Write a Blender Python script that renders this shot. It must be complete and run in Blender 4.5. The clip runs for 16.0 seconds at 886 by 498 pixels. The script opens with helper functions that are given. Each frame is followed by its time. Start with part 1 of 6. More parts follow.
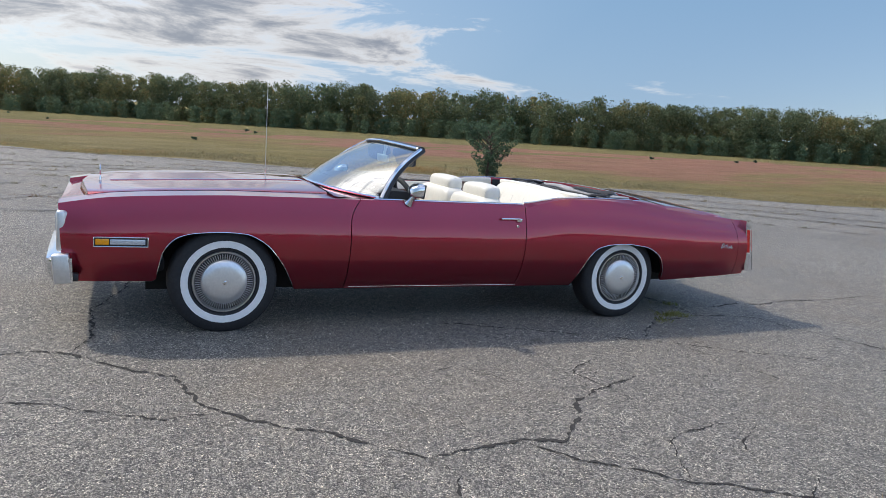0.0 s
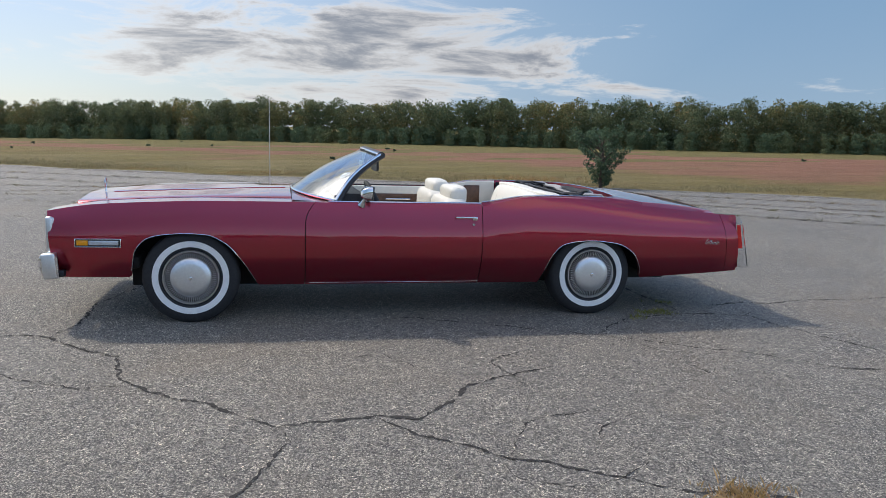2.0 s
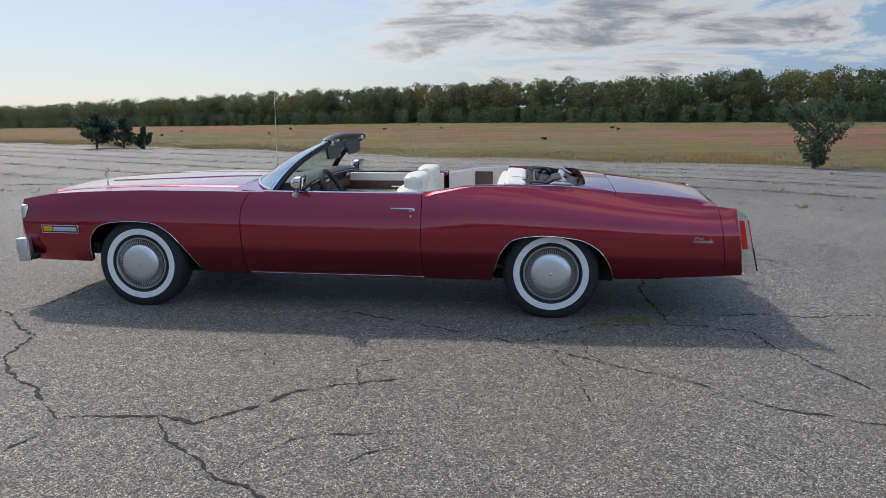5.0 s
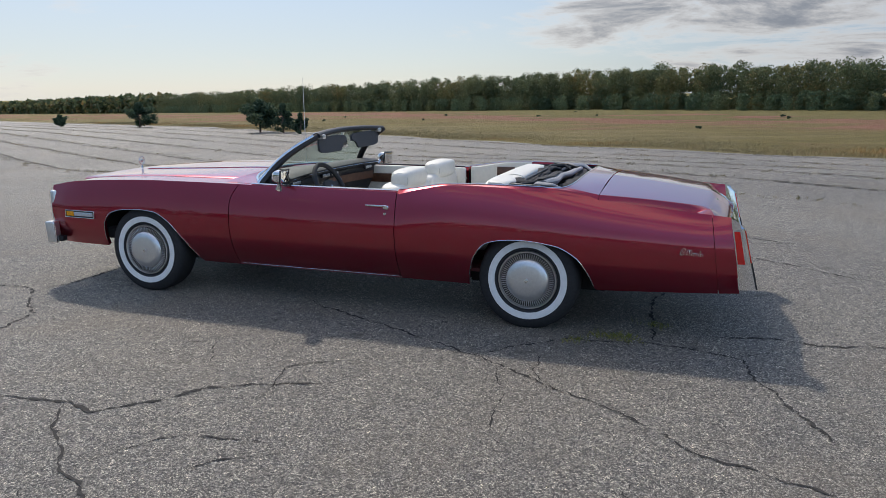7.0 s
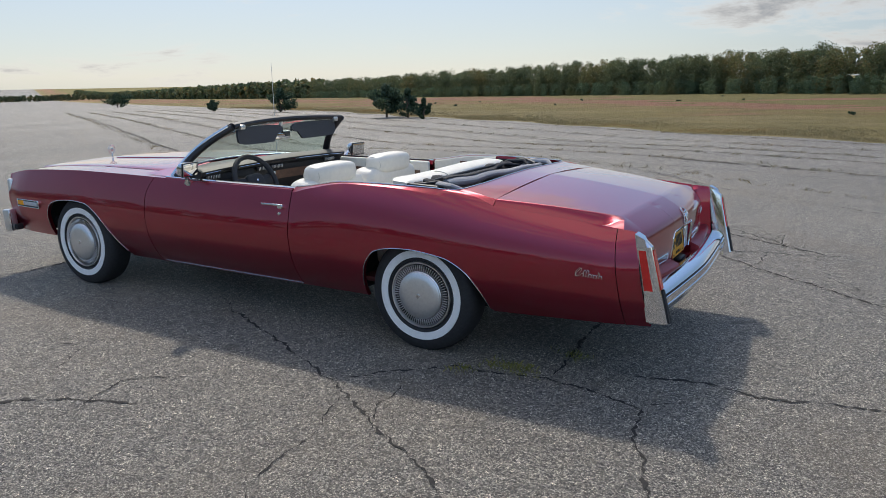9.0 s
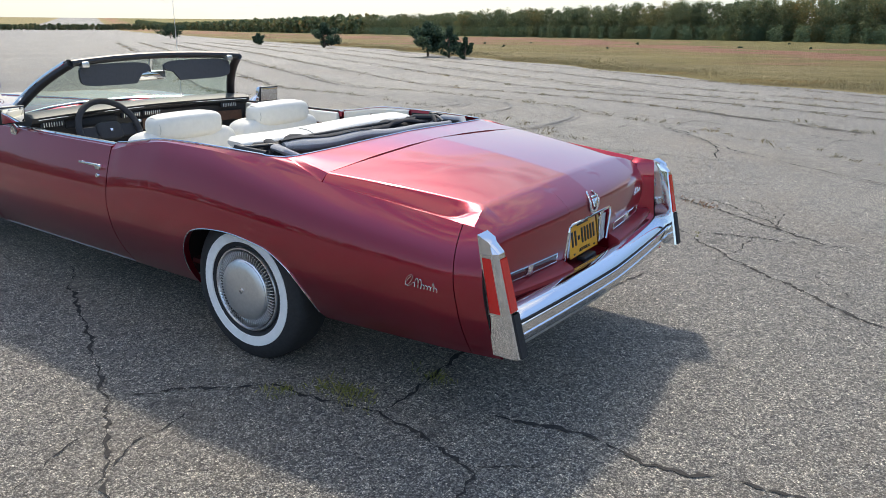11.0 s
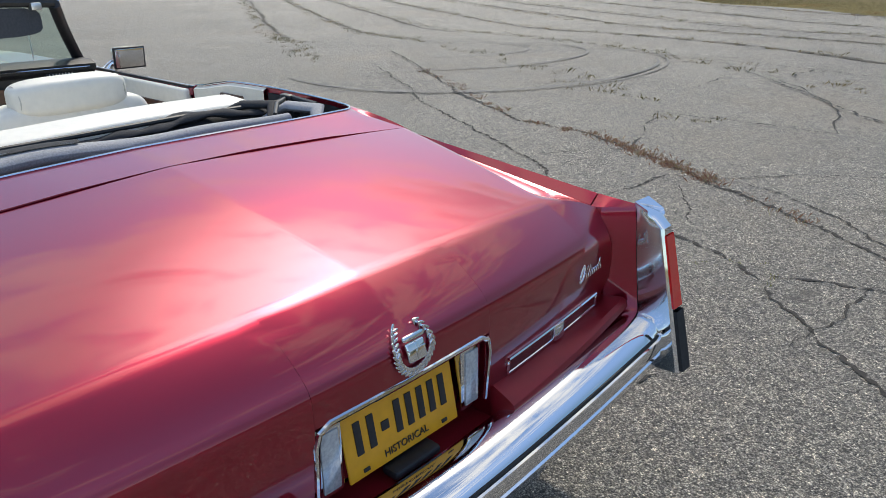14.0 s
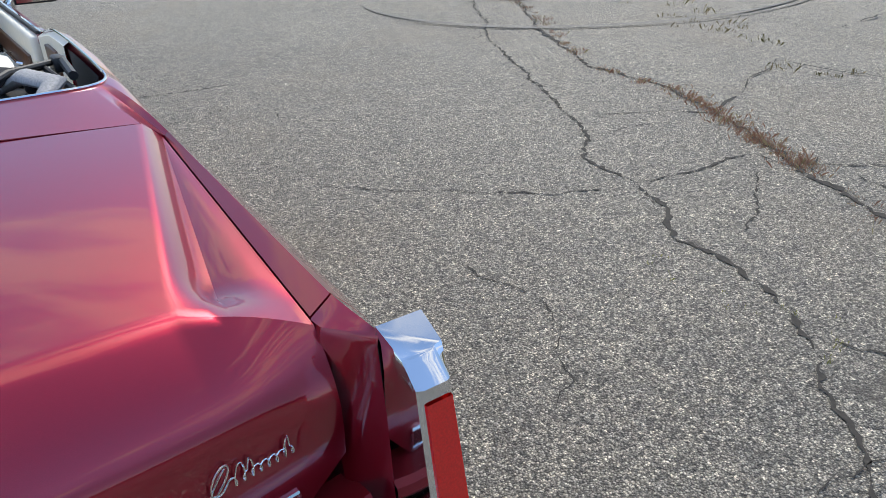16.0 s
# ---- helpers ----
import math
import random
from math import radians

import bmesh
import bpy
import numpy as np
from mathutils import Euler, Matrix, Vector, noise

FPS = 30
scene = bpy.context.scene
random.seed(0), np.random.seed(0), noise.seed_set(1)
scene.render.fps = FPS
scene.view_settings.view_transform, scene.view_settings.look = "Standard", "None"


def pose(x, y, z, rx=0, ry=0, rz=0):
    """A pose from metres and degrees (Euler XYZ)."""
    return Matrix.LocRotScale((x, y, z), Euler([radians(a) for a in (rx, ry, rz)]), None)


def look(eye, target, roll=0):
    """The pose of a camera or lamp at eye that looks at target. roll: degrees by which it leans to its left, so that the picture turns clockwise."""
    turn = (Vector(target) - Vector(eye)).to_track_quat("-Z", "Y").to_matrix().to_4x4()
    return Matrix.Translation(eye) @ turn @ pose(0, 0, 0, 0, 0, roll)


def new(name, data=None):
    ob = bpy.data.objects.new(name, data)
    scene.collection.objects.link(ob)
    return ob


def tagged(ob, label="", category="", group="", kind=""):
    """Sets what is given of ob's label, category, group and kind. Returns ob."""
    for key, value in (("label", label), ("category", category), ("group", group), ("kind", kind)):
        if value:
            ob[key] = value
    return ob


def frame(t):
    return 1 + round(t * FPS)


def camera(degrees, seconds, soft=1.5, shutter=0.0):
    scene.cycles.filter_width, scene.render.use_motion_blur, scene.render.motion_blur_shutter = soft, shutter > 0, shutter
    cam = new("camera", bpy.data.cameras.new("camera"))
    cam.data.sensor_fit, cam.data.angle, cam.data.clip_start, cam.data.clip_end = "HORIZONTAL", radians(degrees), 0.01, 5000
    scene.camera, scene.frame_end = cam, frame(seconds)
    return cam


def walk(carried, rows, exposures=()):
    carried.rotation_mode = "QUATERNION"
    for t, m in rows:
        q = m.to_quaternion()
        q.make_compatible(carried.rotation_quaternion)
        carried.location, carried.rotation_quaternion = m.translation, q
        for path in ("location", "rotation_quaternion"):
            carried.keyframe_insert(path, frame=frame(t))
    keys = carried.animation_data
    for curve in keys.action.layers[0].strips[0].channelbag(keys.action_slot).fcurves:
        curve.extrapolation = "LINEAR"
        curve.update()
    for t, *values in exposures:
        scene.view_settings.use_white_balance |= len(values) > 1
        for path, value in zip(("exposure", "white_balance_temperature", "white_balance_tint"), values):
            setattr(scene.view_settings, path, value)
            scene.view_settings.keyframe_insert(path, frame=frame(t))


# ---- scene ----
cam = camera(60.9, 16.0, soft=0.7)
PATH = [
    (0, (-0.700, -5.972, 1.5101), (0.109, -4.174, 1.1781), 4.60),
    (0.5, (-0.442, -6.260, 1.4941), (0.281, -4.423, 1.1758), 3.17),
    (1, (-0.142, -6.499, 1.5096), (0.506, -4.632, 1.2003), 1.51),
    (1.5, (0.262, -6.660, 1.5329), (0.792, -4.760, 1.2037), 1.37),
    (2, (0.654, -6.742, 1.5236), (1.077, -4.813, 1.2046), 1.89),
    (2.5, (1.034, -6.749, 1.5336), (1.285, -4.794, 1.1958), 2.51),
    (3, (1.466, -6.672, 1.5355), (1.586, -4.709, 1.1703), 4.71),
    (3.5, (1.847, -6.655, 1.5571), (1.877, -4.678, 1.2563), 2.36),
    (4, (2.217, -6.682, 1.5748), (2.167, -4.705, 1.2771), 3.36),
    (4.5, (2.675, -6.580, 1.5847), (2.489, -4.617, 1.2504), 1.82),
    (5, (3.026, -6.441, 1.5964), (2.805, -4.490, 1.2139), -0.01),
    (5.2, (3.211, -6.394, 1.5968), (2.954, -4.447, 1.2154), 1.11),
    (7.3, (4.520, -5.687, 1.6503), (3.837, -3.856, 1.2227), 0.60),
    (7.5, (4.683, -5.527, 1.6424), (3.972, -3.709, 1.2066), 1.49),
    (8, (4.957, -5.257, 1.6604), (4.164, -3.473, 1.2280), 0.01),
    (8.2, (5.091, -5.127, 1.6426), (4.249, -3.364, 1.2158), -0.77),
    (10.3, (5.801, -3.716, 1.6448), (4.724, -2.132, 1.0686), 0.65),
    (10.5, (5.818, -3.549, 1.6250), (4.749, -1.969, 1.0229), 0.38),
    (11, (5.840, -3.162, 1.6115), (4.772, -1.581, 1.0101), 0.90),
    (11.5, (5.874, -2.763, 1.5728), (4.781, -1.198, 0.9748), 1.91),
    (12, (5.805, -2.346, 1.5602), (4.630, -0.861, 0.9179), 1.51),
    (12.5, (5.707, -1.995, 1.5475), (4.499, -0.543, 0.8902), -0.54),
    (13, (5.645, -1.629, 1.5188), (4.415, -0.221, 0.8098), -0.87),
    (13.5, (5.540, -1.243, 1.4963), (4.275, 0.120, 0.7618), -0.59),
    (14, (5.442, -0.875, 1.4993), (4.166, 0.474, 0.7563), -1.17),
    (14.5, (5.389, -0.562, 1.4808), (4.106, 0.746, 0.6768), -2.03),
    (15, (5.360, -0.181, 1.4740), (3.962, 0.977, 0.6362), -2.02),
    (15.5, (5.306, 0.165, 1.4386), (3.909, 1.304, 0.5725), -1.95),
    (16, (5.247, 0.484, 1.3940), (3.773, 1.488, 0.4887), -2.54),
]
walk(cam, [(t, look(eye, target, roll)) for t, eye, target, roll in PATH],
     exposures=[(0, 0.90, 6850, 12), (0.9, 0.80, 6900, 12), (2.5, 0.72, 6900, 12), (5, 0.58, 6850, 12), (8, 0.53, 6950, 12), (10.3, 0.60, 7050, 10), (11.0, 1.02, 7100, 10), (12, 1.05, 7100, 10), (13, 1.00, 7100, 9), (14, 0.76, 7050, 8), (15, 0.82, 7000, 8), (16, 0.96, 6950, 8)])
# ---------------------------------------------------------------- light
SUN_DIR = Vector((-0.60, 0.68, 1.0)).normalized()      # towards the sun
sun = new("sun", bpy.data.lights.new("sun", "SUN"))
sun.data.energy, sun.data.angle, sun.data.color = 1.7, radians(3.0), (1.0, 0.955, 0.88)
sun.matrix_world = SUN_DIR.to_track_quat("Z", "Y").to_matrix().to_4x4()

world = bpy.data.worlds.new("sky")
scene.world = world
world.use_nodes = True
wt = world.node_tree
wt.nodes.clear()


def wnode(kind, **kw):
    n = wt.nodes.new(kind)
    for k, v in kw.items():
        if k == "op":
            n.operation = v
        else:
            n.inputs[k].default_value = v
    return n


sky = wt.nodes.new("ShaderNodeTexSky")
sky.sky_type, sky.sun_disc = "NISHITA", False
sky.sun_elevation = math.asin(SUN_DIR.z)
sky.sun_rotation = math.atan2(SUN_DIR.x, SUN_DIR.y)
sky.altitude = 2200
sky.air_density, sky.dust_density, sky.ozone_density = 1.0, 0.25, 1.6
coord = wt.nodes.new("ShaderNodeTexCoord")
flat = wt.nodes.new("ShaderNodeMapping")
flat.inputs["Scale"].default_value = (1.0, 1.0, 4.6)
wt.links.new(coord.outputs["Generated"], flat.inputs["Vector"])
puff = wnode("ShaderNodeTexNoise", Scale=5.2, Detail=10.0, Roughness=0.64, Distortion=0.45)
wt.links.new(flat.outputs[0], puff.inputs["Vector"])
wide = wnode("ShaderNodeTexNoise", Scale=1.15, Detail=2.0)
wt.links.new(flat.outputs[0], wide.inputs["Vector"])
both = wnode("ShaderNodeMath", op="MULTIPLY")
wt.links.new(puff.outputs["Fac"], both.inputs[0])
wt.links.new(wide.outputs["Fac"], both.inputs[1])
# one thick bank stands over the wood, thin wisps elsewhere
bank = wt.nodes.new("ShaderNodeVectorMath")
bank.operation = "DISTANCE"
bank.inputs[1].default_value = (0.04, 0.99, 0.34)
wt.links.new(flat.outputs[0], bank.inputs[0])
thick = wt.nodes.new("ShaderNodeMapRange")
thick.interpolation_type = "SMOOTHSTEP"
for key, v in (("From Min", 0.50), ("From Max", 0.10), ("To Min", 0.0), ("To Max", 0.155)):
    thick.inputs[key].default_value = v
wt.links.new(bank.outputs["Value"], thick.inputs["Value"])
broken = wt.nodes.new("ShaderNodeVectorMath")
broken.operation = "DISTANCE"
broken.inputs[1].default_value = (-0.60, 0.60, 0.53)
wt.links.new(coord.outputs["Generated"], broken.inputs[0])
thin = wt.nodes.new("ShaderNodeMapRange")
thin.interpolation_type = "SMOOTHSTEP"
for key, v in (("From Min", 0.75), ("From Max", 0.25), ("To Min", -0.075), ("To Max", 0.040)):
    thin.inputs[key].default_value = v
wt.links.new(broken.outputs["Value"], thin.inputs["Value"])
more = wnode("ShaderNodeMath", op="ADD")
wt.links.new(thin.outputs[0], more.inputs[1])
total = wnode("ShaderNodeMath", op="ADD")
wt.links.new(both.outputs[0], more.inputs[0])
wt.links.new(more.outputs[0], total.inputs[0])
wt.links.new(thick.outputs[0], total.inputs[1])
cover = wt.nodes.new("ShaderNodeMapRange")
cover.interpolation_type = "SMOOTHSTEP"
cover.inputs["From Min"].default_value, cover.inputs["From Max"].default_value = 0.285, 0.400
cover.inputs["To Max"].default_value = 0.85
# grey bellies in the thick of a cloud, bright rims
belly = wt.nodes.new("ShaderNodeMapRange")
belly.interpolation_type = "SMOOTHSTEP"
belly.inputs["From Min"].default_value, belly.inputs["From Max"].default_value = 0.305, 0.47
wt.links.new(total.outputs[0], belly.inputs["Value"])
tone = wt.nodes.new("ShaderNodeMix")
tone.data_type = "RGBA"
tone.inputs[6].default_value, tone.inputs[7].default_value = (3.7, 3.7, 3.7, 1), (0.95, 1.06, 1.28, 1)
wt.links.new(belly.outputs[0], tone.inputs[0])
near = wt.nodes.new("ShaderNodeVectorMath")
near.operation = "DISTANCE"
near.inputs[1].default_value = SUN_DIR
wt.links.new(coord.outputs["Generated"], near.inputs[0])
glow = wt.nodes.new("ShaderNodeMapRange")
glow.interpolation_type = "SMOOTHSTEP"
for key, v in (("From Min", 0.40), ("From Max", 0.13), ("To Min", 1.0), ("To Max", 5.2)):
    glow.inputs[key].default_value = v
wt.links.new(near.outputs["Value"], glow.inputs["Value"])
lit = wt.nodes.new("ShaderNodeVectorMath")
lit.operation = "SCALE"
wt.links.new(tone.outputs[2], lit.inputs[0])
crown = wt.nodes.new("ShaderNodeMapRange")
crown.interpolation_type = "SMOOTHSTEP"
for key, v in (("From Min", 0.35), ("From Max", 0.85), ("To Min", 1.0), ("To Max", 1.35)):
    crown.inputs[key].default_value = v
up_axis = wt.nodes.new("ShaderNodeSeparateXYZ")
wt.links.new(coord.outputs["Generated"], up_axis.inputs[0])
wt.links.new(up_axis.outputs["Z"], crown.inputs["Value"])
bright = wnode("ShaderNodeMath", op="MULTIPLY")
wt.links.new(glow.outputs[0], bright.inputs[0])
wt.links.new(crown.outputs[0], bright.inputs[1])
wt.links.new(bright.outputs[0], lit.inputs["Scale"])
over = wt.nodes.new("ShaderNodeMix")
over.data_type = "RGBA"
wt.links.new(cover.outputs[0], over.inputs[0])
# a hazy autumn sky: paler and duller than the clear model towards the horizon, broken cloud overhead
rise = wt.nodes.new("ShaderNodeSeparateXYZ")
wt.links.new(coord.outputs["Generated"], rise.inputs[0])
haze = wt.nodes.new("ShaderNodeMapRange")
for key, v in (("From Min", 0.0), ("From Max", 0.6), ("To Min", 0.42), ("To Max", 1.0)):
    haze.inputs[key].default_value = v
wt.links.new(rise.outputs["Z"], haze.inputs["Value"])
dull = wt.nodes.new("ShaderNodeVectorMath")
dull.operation = "SCALE"
wt.links.new(sky.outputs[0], dull.inputs[0])
away = wt.nodes.new("ShaderNodeMapRange")
for key, v in (("From Min", 0.70), ("From Max", 1.20), ("To Min", 1.0), ("To Max", 0.60)):
    away.inputs[key].default_value = v
wt.links.new(near.outputs["Value"], away.inputs["Value"])
# the sky brightens again opposite the sun
back = wt.nodes.new("ShaderNodeMapRange")
back.interpolation_type = "SMOOTHSTEP"
for key, v in (("From Min", 1.25), ("From Max", 1.75), ("To Min", 0.0), ("To Max", 0.85)):
    back.inputs[key].default_value = v
wt.links.new(near.outputs["Value"], back.inputs["Value"])
opposite = wt.nodes.new("ShaderNodeMapRange")
opposite.interpolation_type = "SMOOTHSTEP"
for key, v in (("From Min", 0.60), ("From Max", 1.25), ("To Min", 0.0), ("To Max", 1.0)):
    opposite.inputs[key].default_value = v
wt.links.new(near.outputs["Value"], opposite.inputs["Value"])
vault = wt.nodes.new("ShaderNodeMapRange")
vault.interpolation_type = "SMOOTHSTEP"
for key, v in (("From Min", 0.22), ("From Max", 0.65), ("To Min", 0.0), ("To Max", 1.25)):
    vault.inputs[key].default_value = v
wt.links.new(rise.outputs["Z"], vault.inputs["Value"])
overhead = wnode("ShaderNodeMath", op="MULTIPLY")
wt.links.new(opposite.outputs[0], overhead.inputs[0])
wt.links.new(vault.outputs[0], overhead.inputs[1])
beyond = wnode("ShaderNodeMath", op="ADD")
wt.links.new(back.outputs[0], beyond.inputs[0])
wt.links.new(overhead.outputs[0], beyond.inputs[1])
round_sky = wnode("ShaderNodeMath", op="ADD")
wt.links.new(away.outputs[0], round_sky.inputs[0])
wt.links.new(beyond.outputs[0], round_sky.inputs[1])
deep = wnode("ShaderNodeMath", op="MULTIPLY")
wt.links.new(haze.outputs[0], deep.inputs[0])
wt.links.new(round_sky.outputs[0], deep.inputs[1])
wt.links.new(deep.outputs[0], dull.inputs["Scale"])
high = wt.nodes.new("ShaderNodeMapRange")
high.interpolation_type = "SMOOTHSTEP"
for key, v in (("From Min", 0.30), ("From Max", 0.70), ("To Min", 0.0), ("To Max", 0.150)):
    high.inputs[key].default_value = v
wt.links.new(rise.outputs["Z"], high.inputs["Value"])
sum3 = wnode("ShaderNodeMath", op="ADD")
wt.links.new(total.outputs[0], sum3.inputs[0])
wt.links.new(high.outputs[0], sum3.inputs[1])
wt.links.new(sum3.outputs[0], cover.inputs["Value"])
mist = wt.nodes.new("ShaderNodeMapRange")
mist.interpolation_type = "SMOOTHSTEP"
for key, v in (("From Min", 0.30), ("From Max", 0.0), ("To Min", 0.0), ("To Max", 0.80)):
    mist.inputs[key].default_value = v
wt.links.new(rise.outputs["Z"], mist.inputs["Value"])
veil = wt.nodes.new("ShaderNodeMix")
veil.data_type = "RGBA"
veil.inputs[7].default_value = (2.95, 3.2, 3.55, 1)
side = wt.nodes.new("ShaderNodeMapRange")
for key, v in (("From Min", 0.6), ("From Max", 1.2), ("To Min", 1.0), ("To Max", 0.15)):
    side.inputs[key].default_value = v
wt.links.new(near.outputs["Value"], side.inputs["Value"])
thinner = wnode("ShaderNodeMath", op="MULTIPLY")
wt.links.new(mist.outputs[0], thinner.inputs[0])
wt.links.new(side.outputs[0], thinner.inputs[1])
wt.links.new(thinner.outputs[0], veil.inputs[0])
# clear blue well away from the sun's side
clear = wt.nodes.new("ShaderNodeMapRange")
clear.interpolation_type = "SMOOTHSTEP"
for key, v in (("From Min", 0.82), ("From Max", 1.12), ("To Min", 0.0), ("To Max", 0.78)):
    clear.inputs[key].default_value = v
wt.links.new(near.outputs["Value"], clear.inputs["Value"])
low = wt.nodes.new("ShaderNodeMapRange")
low.interpolation_type = "SMOOTHSTEP"
for key, v in (("From Min", 0.28), ("From Max", 0.45), ("To Min", 1.0), ("To Max", 0.0)):
    low.inputs[key].default_value = v
wt.links.new(rise.outputs["Z"], low.inputs["Value"])
front = wnode("ShaderNodeMath", op="SUBTRACT")
front.inputs[0].default_value = 1.0
front.use_clamp = True
wt.links.new(back.outputs[0], front.inputs[1])
blue_low = wnode("ShaderNodeMath", op="MULTIPLY")
wt.links.new(clear.outputs[0], blue_low.inputs[0])
wt.links.new(low.outputs[0], blue_low.inputs[1])
blue_fac = wnode("ShaderNodeMath", op="MULTIPLY")
wt.links.new(blue_low.outputs[0], blue_fac.inputs[0])
wt.links.new(front.outputs[0], blue_fac.inputs[1])
blue = wt.nodes.new("ShaderNodeMix")
blue.data_type = "RGBA"
blue.inputs[7].default_value = (0.74, 1.48, 2.45, 1)
wt.links.new(blue_fac.outputs[0], blue.inputs[0])
wt.links.new(dull.outputs[0], blue.inputs[6])
wt.links.new(blue.outputs[2], veil.inputs[6])
wt.links.new(veil.outputs[2], over.inputs[6])
wt.links.new(lit.outputs[0], over.inputs[7])
bg = wnode("ShaderNodeBackground", Strength=0.150)
wt.links.new(over.outputs[2], bg.inputs["Color"])
wo = wt.nodes.new("ShaderNodeOutputWorld")
wt.links.new(bg.outputs[0], wo.inputs[0])


# ---------------------------------------------------------------- lie of the land
ALONG = Vector((-0.853, 0.522, 0))         # the way the old runway runs
ACROSS = Vector((0.522, 0.853, 0))         # from the car towards the wood
EDGE0 = Vector((12.07, 19.74, 0))          # a point on the edge of the paving


# ---------------------------------------------------------------- materials
def material(name):
    m = bpy.data.materials.new(name)
    m.use_nodes = True
    t = m.node_tree
    return m, t, t.nodes["Principled BSDF"]


def noise_of(t, scale, detail=4, rough=0.55, src=None, dist=0.0):
    n = t.nodes.new("ShaderNodeTexNoise")
    n.inputs["Scale"].default_value, n.inputs["Detail"].default_value = scale, detail
    n.inputs["Roughness"].default_value, n.inputs["Distortion"].default_value = rough, dist
    if src is None:
        src = t.nodes.new("ShaderNodeTexCoord").outputs["Object"]
    t.links.new(src, n.inputs["Vector"])
    return n.outputs["Fac"]


def ramp(t, fac, *stops):
    r = t.nodes.new("ShaderNodeValToRGB")
    while len(r.color_ramp.elements) < len(stops):
        r.color_ramp.elements.new(0.5)
    for e, (p, c) in zip(r.color_ramp.elements, stops):
        e.position, e.color = p, (*c, 1)
    t.links.new(fac, r.inputs[0])
    return r.outputs[0]


def mixed(t, fac, a, b, how="MIX"):
    n = t.nodes.new("ShaderNodeMix")
    n.data_type, n.blend_type = "RGBA", how
    for socket, v in ((n.inputs[0], fac), (n.inputs[6], a), (n.inputs[7], b)):
        if isinstance(v, (int, float)):
            socket.default_value = v
        elif isinstance(v, tuple):
            socket.default_value = (*v, 1)
        else:
            t.links.new(v, socket)
    return n.outputs[2]


def mathn(t, op, a, b=0.0):
    n = t.nodes.new("ShaderNodeMath")
    n.operation = op
    for socket, v in ((n.inputs[0], a), (n.inputs[1], b)):
        if isinstance(v, (int, float)):
            socket.default_value = v
        else:
            t.links.new(v, socket)
    return n.outputs[0]


def bumped(t, p, height, strength=0.3, distance=0.01, socket="Normal"):
    b = t.nodes.new("ShaderNodeBump")
    b.inputs["Strength"].default_value, b.inputs["Distance"].default_value = strength, distance
    t.links.new(height, b.inputs["Height"])
    t.links.new(b.outputs[0], p.inputs[socket])


def simple(name, colour, rough=0.5, metal=0.0, vary=0.15, scale=40, bump=0.0, coat=0.0, spec=0.5):
    m, t, p = material(name)
    f = noise_of(t, scale, 5)
    dark = tuple(c * (1 - vary) for c in colour)
    light = tuple(min(1, c * (1 + vary)) for c in colour)
    t.links.new(ramp(t, f, (0.3, dark), (0.7, light)), p.inputs["Base Color"])
    p.inputs["Roughness"].default_value, p.inputs["Metallic"].default_value = rough, metal
    p.inputs["Coat Weight"].default_value, p.inputs["Specular IOR Level"].default_value = coat, spec
    if bump:
        bumped(t, p, f, bump, 0.002)
    return m


def car_paint():
    m, t, p = material("red_paint")
    co = t.nodes.new("ShaderNodeTexCoord").outputs["Object"]
    broad = noise_of(t, 1.7, 3, src=co)
    fleck = noise_of(t, 900, 2, src=co)
    base = ramp(t, broad, (0.3, (0.325, 0.005, 0.025)), (0.75, (0.355, 0.007, 0.029)))
    t.links.new(mixed(t, 0.25, base, ramp(t, fleck, (0.35, (0.22, 0.004, 0.017)), (0.7, (0.44, 0.012, 0.042)))), p.inputs["Base Color"])
    p.inputs["Metallic"].default_value, p.inputs["Roughness"].default_value = 0.86, 0.29
    p.inputs["Coat Weight"].default_value, p.inputs["Coat IOR"].default_value = 1.0, 1.62
    dust = noise_of(t, 11, 6, src=co)
    t.links.new(ramp(t, dust, (0.45, (0.012,) * 3), (0.85, (0.045,) * 3)), p.inputs["Coat Roughness"])
    bumped(t, p, noise_of(t, 2.2, 2, src=co), 0.04, 0.02, "Coat Normal")
    return m


def chrome_metal():
    m, t, p = material("chrome")
    co = t.nodes.new("ShaderNodeTexCoord").outputs["Object"]
    p.inputs["Base Color"].default_value = (0.74, 0.75, 0.77, 1)
    p.inputs["Metallic"].default_value = 1.0
    t.links.new(ramp(t, noise_of(t, 24, 6, src=co), (0.4, (0.04,) * 3), (0.8, (0.16,) * 3)), p.inputs["Roughness"])
    return m


